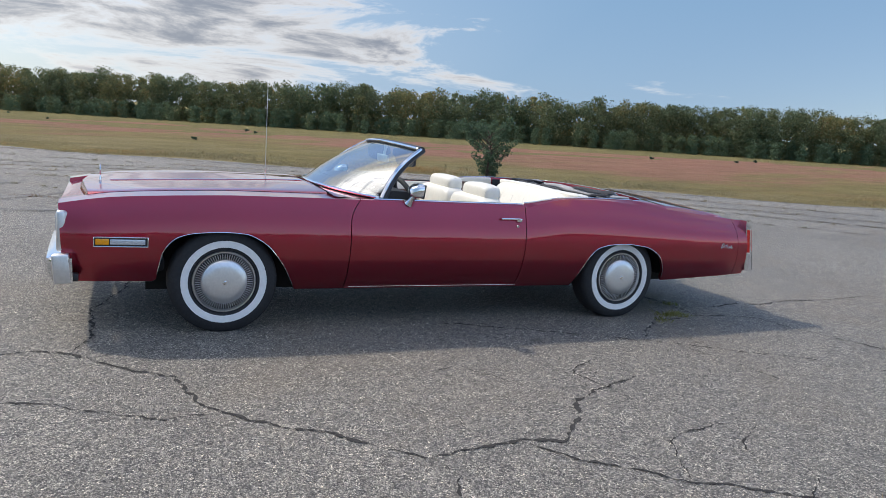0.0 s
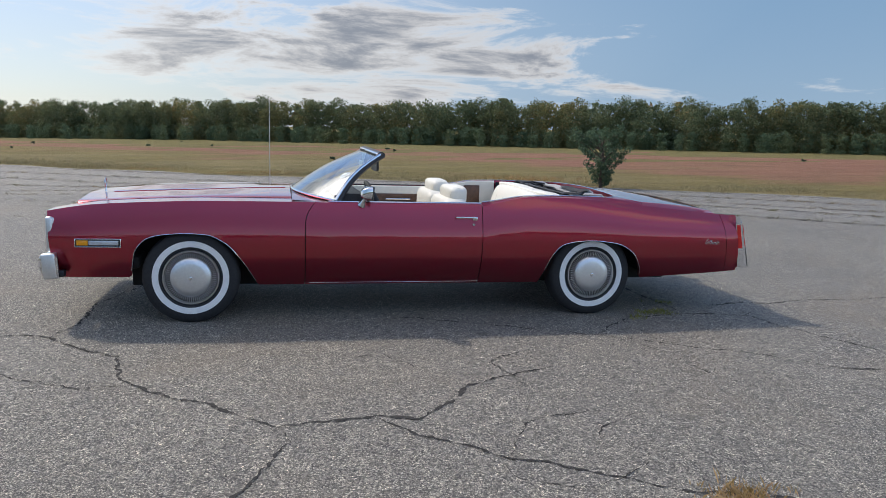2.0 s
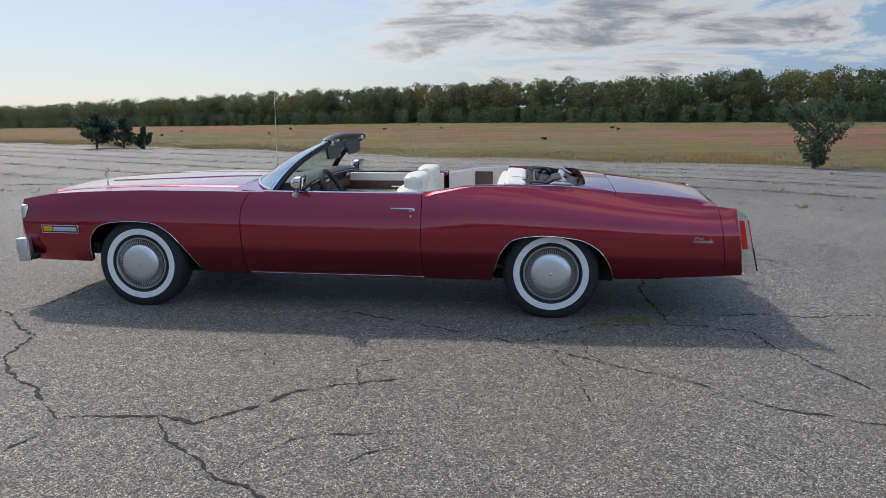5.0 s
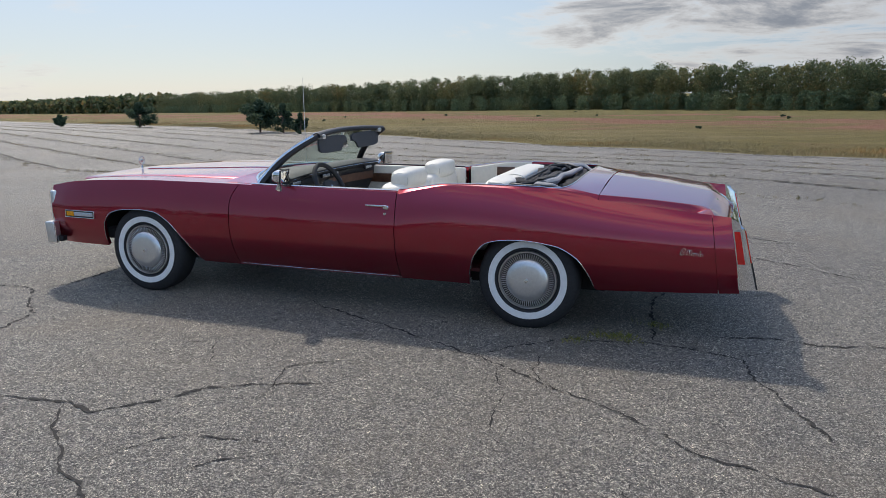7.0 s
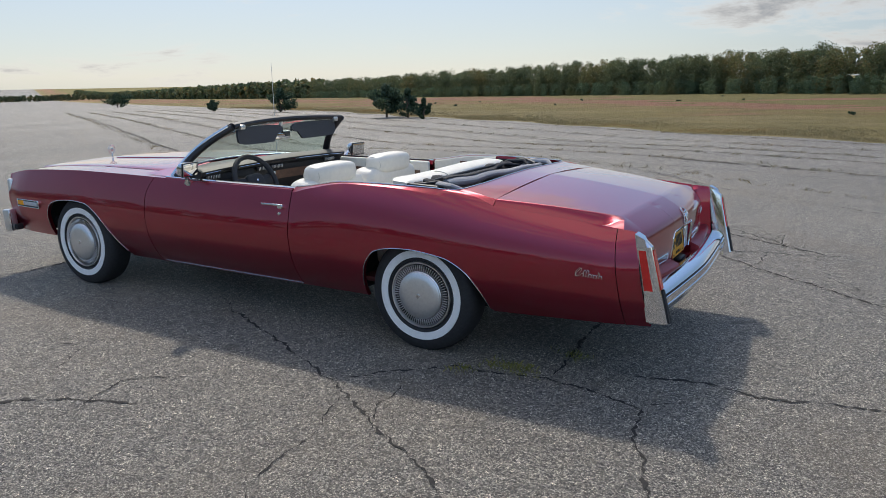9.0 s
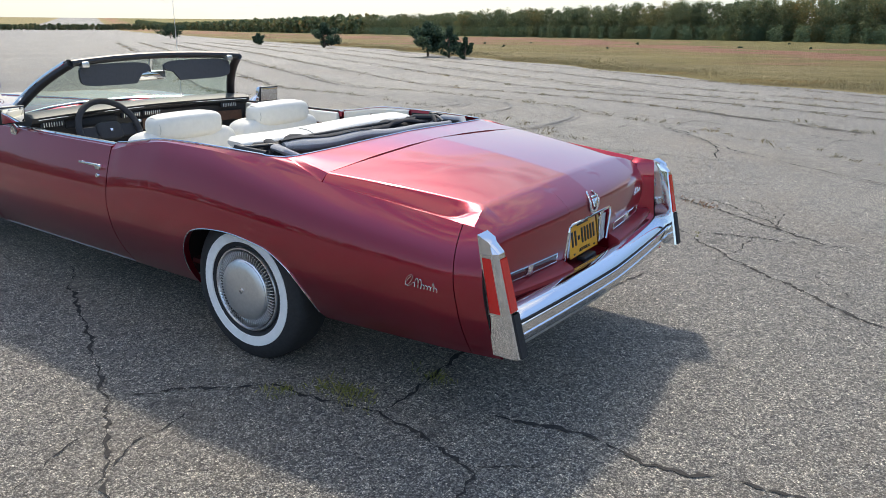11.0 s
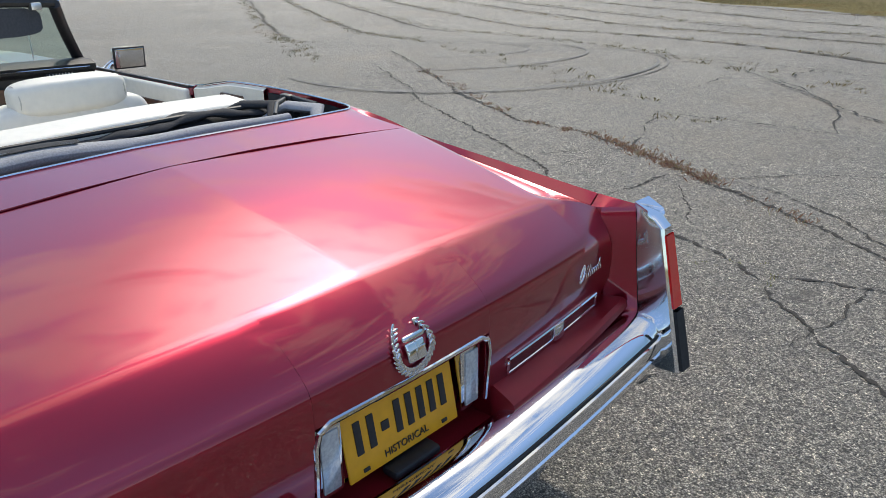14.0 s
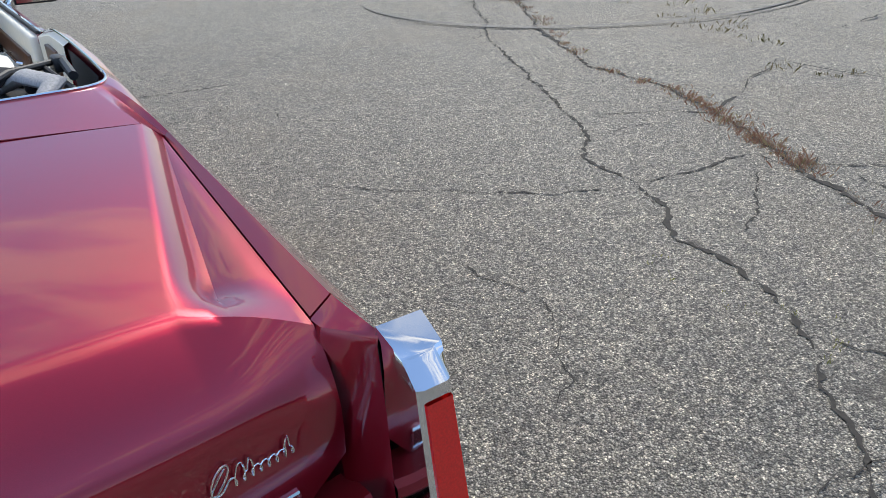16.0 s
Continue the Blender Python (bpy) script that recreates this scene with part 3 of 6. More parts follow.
CRACKS = [
    (0.018, [(-2.60, -1.25), (-1.41, -1.24), (-1.04, -1.18), (-0.88, -1.25), (-0.61, -1.56), (-0.35, -1.75), (-0.25, -2.16), (-0.19, -2.33), (0.09, -2.57), (0.41, -2.82), (0.64, -3.06)]),
    (0.020, [(0.64, -3.06), (0.89, -2.99), (1.16, -2.95), (1.36, -3.00), (1.55, -2.86), (1.76, -2.58), (1.96, -2.44), (2.39, -2.24)]),
    (0.014, [(1.15, -2.96), (1.29, -3.19), (1.55, -3.40), (1.78, -3.59), (2.01, -3.74), (2.21, -3.88), (3.11, -4.24)]),
    (0.016, [(-0.88, -1.25), (-0.78, -0.90), (-0.79, -0.24), (-0.63, 0.23), (-0.23, 2.38)]),
    (0.012, [(-2.30, -1.80), (-1.08, -2.00), (-0.82, -2.16), (-0.46, -2.36), (-0.21, -2.31)]),
    (0.012, [(0.64, -3.06), (0.68, -3.24), (0.60, -3.43), (0.26, -4.04)]),
    (0.012, [(2.20, -3.48), (2.31, -3.29), (2.55, -3.08)]),
    (0.014, [(1.24, -0.68), (1.89, -1.02), (2.54, -1.35), (2.99, -1.55), (3.39, -1.80), (3.71, -2.01), (3.97, -2.14), (4.34, -2.48), (5.40, -2.90)]),
    (0.014, [(2.99, -1.55), (3.21, -1.33), (3.54, -1.10), (4.05, -0.97), (4.29, -1.01), (4.61, -1.12), (4.66, -1.44), (4.78, -1.67), (5.02, -2.22)]),
    (0.018, [(4.05, -0.97), (4.05, -0.43), (4.00, 0.08), (4.33, 1.46)]),
    (0.012, [(4.60, -1.10), (4.81, -0.92)]),
    (0.016, [(4.43, -0.75), (4.73, -0.64), (4.93, -0.63), (5.09, -0.71), (5.43, -0.61), (5.91, -0.60), (6.90, -0.50)]),
    (0.018, [(-2.54, 6.30), (-1.20, 5.49), (0.11, 4.62), (0.99, 4.21), (1.73, 3.81), (2.30, 3.50), (2.58, 3.22), (2.99, 3.14), (3.24, 3.03), (3.50, 2.81), (3.70, 2.82), (3.94, 2.75), (4.17, 2.61), (4.33, 2.51)]),
    (0.018, [(4.33, 2.51), (4.42, 2.36), (4.76, 2.07), (5.77, 1.28)]),
    (0.014, [(2.99, 3.14), (3.10, 3.45), (3.12, 3.89), (3.35, 3.93)]),
    (0.026, [(-4.38, 8.26), (-2.00, 6.61), (-0.24, 5.42), (1.20, 4.66), (1.98, 4.60), (2.60, 4.33), (3.35, 3.93), (3.80, 3.69), (4.20, 3.46), (5.21, 2.87)]),
    (0.012, [(3.35, 3.93), (3.83, 4.44), (4.39, 4.81)]),
    (0.012, [(3.30, 3.71), (3.54, 3.33), (3.69, 3.00)]),
    (0.012, [(4.29, 2.60), (4.51, 2.70), (5.42, 2.84)]),
    (0.010, [(2.04, 1.93), (2.85, 2.76), (3.04, 3.06)]),
    (0.010, [(4.64, 1.95), (4.71, 2.40), (4.71, 2.81)]),
    (0.022, [(-1.93, 11.13), (0.88, 9.83), (3.55, 6.77), (4.43, 6.15), (7.00, 4.60)]),
    (0.020, [(-7.46, 12.08), (-4.37, 11.13), (0.19, 10.29), (1.72, 9.99), (3.40, 9.50), (9.00, 7.20)]),
    (0.014, [(3.60, 4.01), (3.94, 3.93), (4.41, 3.57), (5.03, 2.98)]),
]
for k, (w, pts) in enumerate(CRACKS):
    tagged(part("asphalt_crack", ribbon(pts, w, 100 + k), CRACK), "dark jagged crack in the asphalt", "crack", kind="structure")

# long joints between the paving lanes, and old tyre marks
rng = random.Random(5)
for k in range(8):
    c = -0.9 - 2.7 * k + rng.uniform(-0.4, 0.4)
    pts = [tuple(place(a, c + rng.uniform(-0.12, 0.12)).xy) for a in range(-40, 121, 4) if k < 5 or a > 14]
    tagged(part("paving_joint", ribbon(pts, 0.125, 300 + k, 0.13, 0.045), JOINT), "long dark joint between lanes of paving", "crack", kind="structure")
for k in range(26):
    a0, c0 = rng.uniform(-12, 80), rng.uniform(-19, -2)
    pts = [tuple(place(a0 + i * rng.uniform(-0.3, 0.9), c0 + i * 0.9).xy) for i in range(rng.randint(3, 6))]
    tagged(part("asphalt_crack", ribbon(pts, 0.016, 400 + k, 0.15, 0.04), CRACK), "cross crack in the weathered runway", "crack", kind="structure")

# hairline cracks and short splits all over the old surface
for k in range(46):
    x, y = rng.uniform(-3.5, 7.5), rng.choice((rng.uniform(-4.6, -1.2), rng.uniform(1.3, 7.0)))
    turn, pts = rng.uniform(0, math.tau), []
    for i in range(rng.randint(4, 9)):
        pts.append((x, y))
        turn += rng.gauss(0, 0.55)
        x, y = x + 0.16 * math.cos(turn), y + 0.16 * math.sin(turn)
    tagged(part("hairline_crack", ribbon(pts, 0.006, 600 + k, 0.03, 0.012), CRACK), "fine hairline crack in the asphalt", "crack", kind="structure")


def ring_mark(cx, cy, r, a0, a1, w):
    a, b = [], []
    for i in range(61):
        t = radians(lerp(a0, a1, i / 60))
        k = r + 0.25 * math.sin(t * 2 + cx)
        ww = w * min(1, i / 8, (60 - i) / 8) / 2
        z = 0.011 + fall_at(cx + math.cos(t) * k, cy + math.sin(t) * k)
        a.append((cx + math.cos(t) * (k + ww), cy + math.sin(t) * (k + ww), z))
        b.append((cx + math.cos(t) * (k - ww), cy + math.sin(t) * (k - ww), z))
    return grid([a, b])


for cx, cy, r, a0, a1, w in ((-4.7, 9.0, 2.1, -60, 200, 0.05), (-4.7, 9.05, 2.3, -20, 150, 0.03), (-2.0, 7.8, 2.8, -110, 60, 0.05), (-2.1, 7.9, 3.0, -90, 80, 0.03), (-4.9, 8.35, 3.6, -50, 80, 0.05), (-8.2, 10.4, 3.0, -40, 250, 0.05)):
    tagged(part("tyre_mark", ring_mark(cx, cy, r, a0, a1, w), TYREMARK), "dark curved tyre mark on the asphalt", "tyre mark", kind="structure")


# ---------------------------------------------------------------- growth
def blades(spots, height, width, count, seed, spread=0.12, lean=0.5):
    """Tufts of narrow upright blades."""
    r = random.Random(seed)
    vs, fs = [], []
    for x, y, k in spots:
        g = fall_at(x, y)
        for _ in range(count):
            a, h = r.uniform(0, math.tau), height * k * r.uniform(0.4, 1.1)
            bx, by = x + r.gauss(0, spread * k), y + r.gauss(0, spread * k)
            w = width * r.uniform(0.6, 1.3)
            dx, dy = math.cos(a) * w, math.sin(a) * w
            lx, ly = r.gauss(0, lean) * h * 0.6, r.gauss(0, lean) * h * 0.6
            n = len(vs)
            vs += [(bx - dx, by - dy, g - 0.01), (bx + dx, by + dy, g - 0.01), (bx + dx * 0.6 + lx * 0.4, by + dy * 0.6 + ly * 0.4, g + h * 0.6), (bx + lx, by + ly, g + h)]
            fs += [(n, n + 1, n + 2), (n, n + 2, n + 3)]
    return vs, fs


def stuff(name, geo, mat, label, category):
    me = bpy.data.meshes.new(name)
    me.from_pydata(geo[0], [], geo[1])
    me.materials.append(mat)
    return tagged(new(name, me), label, category, kind="stuff")


rng = random.Random(11)
spots = []
for _ in range(12000):
    a, c = rng.uniform(-42, 100), abs(rng.gauss(0, 2.2))
    p = place(a, c + 0.25 + 0.5 * math.sin(a * 0.7))
    spots.append((p.x, p.y, rng.uniform(0.4, 1.0) * (0.7 + 0.5 * math.sin(a * 0.43) * math.sin(a * 0.19 + 1))))
stuff("field_grass", blades(spots, 0.19, 0.005, 9, 12, 0.13), GRASS, "tall dry golden grass along the runway's edge", "grass")
spots = []
for k in range(8):
    for _ in range(800):
        a = rng.uniform(-35, 100)
        p = place(a, -0.9 - 2.7 * k + rng.gauss(0, 0.16))
        if p.y > 5.5:
            spots.append((p.x, p.y, rng.choice((0.3, 0.4, 0.5, 0.6, 0.8, 1.1))))
stuff("runway_weeds", blades(spots, 0.060, 0.0024, 12, 14, 0.080, 1.0), WEED, "small green and straw weeds growing in the paving joints", "weeds")
spots = []
for (x0, y0), (x1, y1), n in (((1.18, 4.67), (2.15, 4.55), 34), ((2.15, 4.55), (2.63, 4.32), 70), ((2.63, 4.32), (3.41, 3.91), 150), ((-2.0, 6.61), (1.18, 4.67), 60), ((3.41, 3.91), (4.21, 3.46), 24)):
    for _ in range(n):
        t = rng.random()
        spots.append((lerp(x0, x1, t) + rng.gauss(0, 0.035), lerp(y0, y1, t) + rng.gauss(0, 0.035), rng.choice((0.2, 0.25, 0.3, 0.4, 0.5, 0.7, 1.1))))
stuff("crack_weeds", blades(spots, 0.034, 0.0008, 16, 15, 0.040, 0.9), REDWEED, "low red-brown weeds along a wide crack", "weeds")
spots = []
for x, y, n, r in ((3.58, -1.08, 10, 0.05), (3.76, -0.94, 22, 0.07), (3.88, -0.93, 22, 0.07), (4.04, -0.57, 12, 0.07)):
    spots += [(x + rng.gauss(0, r), y + rng.gauss(0, 0.03), rng.uniform(0.4, 1.0)) for _ in range(n)]
spots += [(rng.uniform(3.5, 4.4), 2.6 + rng.gauss(0, 0.06), rng.uniform(0.2, 0.5)) for _ in range(14)]
spots += [(3.4 + rng.gauss(0, 0.12), -4.45 + rng.gauss(0, 0.08), rng.uniform(0.5, 1.0)) for _ in range(22)]
stuff("crack_weeds", blades(spots, 0.036, 0.0012, 8, 16, 0.035, 0.9), TUFT, "small green weeds in the cracks beside the car", "weeds")

spots = [(2.59 + rng.gauss(0, 0.09), -4.08 + rng.gauss(0, 0.06), rng.uniform(0.4, 1.0)) for _ in range(42)]
stuff("dry_tuft", blades(spots, 0.060, 0.0012, 12, 17, 0.04, 0.8), GRASS, "low clump of dry golden grass in the asphalt", "grass")


def leaf_cloud(lobes, count, size, r, flat=0.6):
    """Small leaf sprays facing outwards on rounded lobes (x, y, z, radius, height)."""
    g = np.random.default_rng(r.randrange(1 << 30))
    lob = np.array(lobes, float)
    share = np.maximum(6, (count * lob[:, 3] ** 2 / np.sum(lob[:, 3] ** 2)).astype(int))
    lob = np.repeat(lob, share, axis=0)
    n = len(lob)

    def unit(v):
        return v / np.linalg.norm(v, axis=1, keepdims=True)
    v = unit(g.normal(size=(n, 3)))
    depth = 0.96 * g.random((n, 1)) ** 0.36
    c = lob[:, :3] + v * depth * lob[:, [3, 3, 4]]
    face = unit(v + flat * g.normal(size=(n, 3)))
    a = unit(np.cross(face, g.normal(size=(n, 3))))
    b = np.cross(face, a)
    s, w = size * g.uniform(0.45, 1.05, (n, 1)), size * g.uniform(0.4, 0.95, (n, 1))
    quads = np.stack([c - a * s, c - b * w, c + a * s, c + b * w], axis=1).reshape(-1, 3)
    return quads.tolist(), np.arange(4 * n).reshape(-1, 4).tolist()


def wood_edge(name, a0, a1, c0, depth, step, height, mat, label, seed, leaves, size, gap=4.0):
    """A belt of trees standing side by side, row behind row, leafy to the ground."""
    r = random.Random(seed)
    vs, fs = [], []
    for row in range(max(1, int(depth / gap))):
        a = a0
        while a < a1:
            far = max(1.0, abs(a) / 90)
            a += step * r.uniform(0.6, 1.3) * far ** 0.5
            p = place(a + r.uniform(-1, 1), c0 + row * gap + r.uniform(-1.5, 1.5))
            h = height * r.uniform(0.90, 1.06) * (1 + 0.05 * row)
            wide = h * r.uniform(0.24, 0.34) * far ** 0.25
            lobes = [(p.x, p.y, p.z + h * 0.48, wide * 0.95, h * 0.47), (p.x, p.y, p.z + h * 0.10, wide * 1.05, h * 0.14)]
            for _ in range(10):
                q = r.uniform(0.22, 0.90)
                off = wide * math.sqrt(max(0.05, 1 - ((q - 0.5) / 0.5) ** 2)) * 0.72
                t = r.uniform(0, math.tau)
                lobes.append((p.x + math.cos(t) * off, p.y + math.sin(t) * off, p.z + h * q, wide * r.uniform(0.36, 0.56), wide * r.uniform(0.28, 0.40)))
            hid = 1 if row < 2 else 0.5
            g = leaf_cloud(lobes, int(leaves * hid / far), size * far**0.4 / hid**0.5, r)
            k = len(vs)
            vs += g[0]
            fs += [tuple(i + k for i in f) for f in g[1]]
    return stuff(name, (vs, fs), mat, label, "trees")


WOOD_AT = 56.0
wood_edge("woodland", -60, 230, WOOD_AT + 10, 5, 1.4, 5.5, WOODS, "shaded depth of the broadleaf wood", 27, 240, 0.40, 2.6)
wood_edge("woodland", -58, 230, WOOD_AT + 2.5, 6.6, 1.75, 5.65, WOODS, "wide belt of green and early autumn broadleaf trees", 21, 2000, 0.112, 2.2)
wood_edge("woodland", -58, 230, WOOD_AT - 0.8, 3.8, 1.5, 2.15, PINES, "row of young green pines before the wood", 22, 620, 0.080, 1.9)
wood_edge("woodland", -150, -58, WOOD_AT, 8, 3.0, 5.2, WOODS, "wood running on along the field", 28, 300, 0.40)
wood_edge("woodland", 230, 1500, WOOD_AT, 8, 2.6, 6.2, WOODS, "far end of the wood along the runway", 23, 420, 0.6)
wood_edge("woodland", -330, 170, -118, 8, 4.2, 9.0, WOODS, "wood on the far side of the runway", 24, 220, 0.55)


def wood_end(a0, c0, c1, height, seed):
    """The wood that closes the runway's far end."""
    r = random.Random(seed)
    vs, fs = [], []
    for row in range(2):
        c = c0
        while c < c1:
            c += r.uniform(2, 5)
            p = place(a0 + row * 8 + r.uniform(-4, 4), c)
            h = height * r.uniform(0.8, 1.1)
            g = leaf_cloud([(p.x, p.y, p.z + h * 0.45, h * 0.34, h * 0.48), (p.x, p.y, p.z + h * 0.75, h * 0.2, h * 0.2)], 120, 0.8, r)
            k = len(vs)
            vs += g[0]
            fs += [tuple(i + k for i in f) for f in g[1]]
    return stuff("woodland", (vs, fs), WOODS, "wood closing the far end of the runway", "trees")


wood_end(700, -130, 130, 5.5, 26)


def small_tree(name, x, y, h, w, label, seed, mat, tiers=7, bare=0.18, tufts=90, size=0.07, upswept=False):
    r = random.Random(seed)
    top = thing(name, label, "tree", at=(x, y, fall_at(x, y)))
    stem = [(r.gauss(0, 0.02) * i, r.gauss(0, 0.02) * i, h * 0.92 * i / 6) for i in range(7)]
    geo = [tube(stem, [0.035 * h * (1 - i / 7.5) for i in range(7)], 7)]
    lobes = []
    for k in range(tiers * 3):
        z = h * lerp(bare, 0.92, (k + r.random()) / (tiers * 3))
        a = r.uniform(0, math.tau)
        shape = math.sin(min(1.0, (z / h - bare) / (1 - bare) * 1.15 + 0.22) * math.pi) ** 0.7
        if upswept:
            u = (z / h - bare) / (1 - bare)
            shape = 0.30 + 0.70 * min(1.0, u / 0.6) if u < 0.72 else 1.0 - 1.9 * (u - 0.72)
        reach = w / 2 * shape * r.uniform(0.55, 1.15)
        tip = Vector((math.cos(a) * reach, math.sin(a) * reach, z + reach * (r.uniform(0.3, 0.8) if upswept else r.uniform(0.15, 0.6))))
        root = Vector((0, 0, max(0.05, z - 0.06 * h)))
        geo.append(tube([root, root.lerp(tip, 0.5) + Vector((0, 0, 0.02)), tip], [0.010 * h, 0.007 * h, 0.002 * h], 5))
        for q in (0.55, 0.8, 1.0):
            c = root.lerp(tip, q)
            lobes.append((c.x, c.y, c.z, w * (0.075 if upswept else 0.15), w * (0.065 if upswept else 0.11)))
    part("trunk", join(*geo), BARK, top)
    g = leaf_cloud(lobes, tufts * tiers * 3, size, r, 1.2)
    me = bpy.data.meshes.new("crown")
    me.from_pydata(g[0], [], g[1])
    me.materials.append(mat)
    new("crown", me).parent = top
    return top


small_tree("young_pine", 12.2, 19.2, 1.95, 2.2, "young pine with upswept uneven branches at the runway's edge", 31, PINES, 13, 0.08, 120, 0.050, True)
small_tree("runway_tree", -24.9, 40.1, 2.25, 2.7, "low round dark tree beside the runway", 32, DARKPINE, 10, 0.16, 150, 0.11)
small_tree("runway_tree", -22.6, 39.3, 2.1, 1.5, "small thin pine beside the runway", 33, DARKPINE, 7, 0.06, 90, 0.09)
small_tree("runway_bush", -20.6, 38.1, 1.4, 1.0, "small upright bush beside the runway", 34, DARKPINE, 6, 0.04, 120, 0.09)
small_tree("runway_tree", -43.6, 50.0, 2.2, 2.6, "rounded dark bush tree far along the runway", 35, DARKPINE, 8, 0.06, 140, 0.11)
small_tree("runway_bush", -57.6, 54.8, 1.3, 1.7, "far low bush along the runway", 36, DARKPINE, 5, 0.04, 90, 0.11)
small_tree("runway_tree", -120, 90, 2.6, 4.6, "far wide tree along the runway", 37, DARKPINE, 6, 0.05, 120, 0.18)
rng = random.Random(41)
for k in range(16):
    p = place(rng.uniform(-25, 90), rng.uniform(6, 46))
    small_tree("field_shrub", p.x, p.y, rng.uniform(0.14, 0.28), rng.uniform(0.22, 0.42), "small dark shrub standing in the dry field", 50 + k, DARKPINE, 3, 0.05, 40, 0.05)

# ---------------------------------------------------------------- the car
car = thing("convertible_car", "dark red two-door convertible with top down and whitewall tyres", "car")

CREST_Z = curve_of([-0.98, -0.80, -0.66, -0.29, 0.12, 0.54, 0.86, 1.40, 1.85, 2.24, 2.246, 2.34, 2.45, 2.55, 2.68, 2.98, 3.30, 3.48, 3.67, 4.15, 4.37, 4.50],
                   [0.838, 0.872, 0.890, 0.912, 0.925, 0.926, 0.924, 0.921, 0.920, 0.921, 0.905, 0.928, 0.951, 0.971, 0.984, 0.980, 0.956, 0.940, 0.922, 0.879, 0.859, 0.848])
CREST_Y = curve_of([-0.98, -0.66, 0.0, 0.86, 1.40, 2.24, 2.246, 2.60, 3.0, 3.40, 3.67, 4.10, 4.37, 4.50],
                   [0.850, 0.880, 0.900, 0.905, 0.910, 0.915, 0.920, 0.897, 0.890, 0.884, 0.879, 0.876, 0.874, 0.884])
WIDTH = curve_of([-0.98, -0.80, -0.40, 0.0, 0.86, 1.50, 2.24, 3.20, 3.80, 4.25, 4.50],
                 [0.905, 0.935, 0.953, 0.962, 0.972, 0.980, 0.985, 0.990, 0.992, 0.988, 0.968])
TUCK = curve_of([0.20, 0.27, 0.33, 0.42, 0.52, 0.62], [0.205, 0.142, 0.096, 0.047, 0.014, 0.0])
ARCH_F = curve_of([-0.425, -0.415, -0.385, -0.296, -0.19, -0.03, 0.12, 0.246, 0.372, 0.488], [0.360, 0.430, 0.560, 0.650, 0.676, 0.686, 0.677, 0.620, 0.480, 0.275])
ARCH_R = curve_of([2.765, 2.790, 2.838, 2.925, 3.04, 3.17, 3.394, 3.543, 3.635, 3.67], [0.262, 0.368, 0.508, 0.602, 0.630, 0.638, 0.615, 0.542, 0.410, 0.306])


def low_edge(x):
    if x < -0.425:
        return 0.345
    if x < 0.488:
        return ARCH_F(x)
    if x < 2.765:
        return 0.268
    if x < 3.67:
        return ARCH_R(x)
    return lerp(0.306, 0.363, (x - 3.67) / 0.83)


def side_y(x, z):
    w = WIDTH(x)
    if z <= 0.62:
        return w - TUCK(z)
    zc = CREST_Z(x)
    s = min(1.0, (z - 0.62) / (zc - 0.62))
    bow = 1.7 + 0.6 * max(0.0, min(1.0, (x - 2.25) / 0.35))
    return w - (w - CREST_Y(x)) * s**bow


def shear(x, z):
    """The body's ends lean; the door's front seam sweeps back towards the windscreen."""
    if x > 3.7:
        return x + (x - 3.7) / 0.80 * (0.849 - z) * 0.165
    if x < -0.7:
        return x - (x + 0.7) / 0.28 * (0.845 - z) * 0.06
    return x + 0.075 * max(0.0, (z - 0.76) / 0.165) ** 2 * math.exp(-((x - 0.845) / 0.20) ** 2)


def columns(a, b, extra=(), n=60):
    xs = span(a, b, n) + [e for e in extra if a < e < b]
    return sorted(set(round(x, 4) for x in xs))


def skin(xs, inner=None, rows=18, ends=(True, True), wall=False):
    """A side panel: folded lower lip, flank, crest, then the top inwards to inner(x) -> (y, z)."""
    cols = []
    for x in xs:
        lo, zc = low_edge(x), CREST_Z(x)
        col = [(shear(x, lo), side_y(x, lo) - 0.03, lo + 0.004), (shear(x, lo), side_y(x, lo) - 0.010, lo - 0.004)]
        for v in span(0, 1, rows):
            z = lerp(lo, zc, v)
            col.append((shear(x, z), side_y(x, z), z))
        if inner:
            yi, zi = inner(x)
            yc = CREST_Y(x)
            for s in (0.06, 0.2, 0.45, 0.7, 1.0):
                col.append((shear(x, min(zc, 0.849)) if x > 3.7 else shear(x, zc), lerp(yc, yi, s), lerp(zc, zi, s)))
            if wall:
                for d, z in ((0.002, zi - 0.004), (0.005, zi - 0.014), (0.006, 0.70), (0.004, 0.56), (0.0, 0.44), (0.004, 0.36)):
                    col.append((x + (zi - z) * 0.10, yi - d, z))
            else:
                col.append((x, yi - 0.004, zi - 0.03))
        cols.append(col)
    first, last = cols[0], cols[-1]
    top = rows + 3

    def folded(col):
        return [(x, y - (0.03 if i < top else 0.0), z - 0.03 * max(0.0, min(1.0, (i - top + 5) / 4))) for i, (x, y, z) in enumerate(col)]
    fold_a, fold_b = folded(first), folded(last)
    return grid(([fold_a] if ends[0] else []) + cols + ([fold_b] if ends[1] else []))


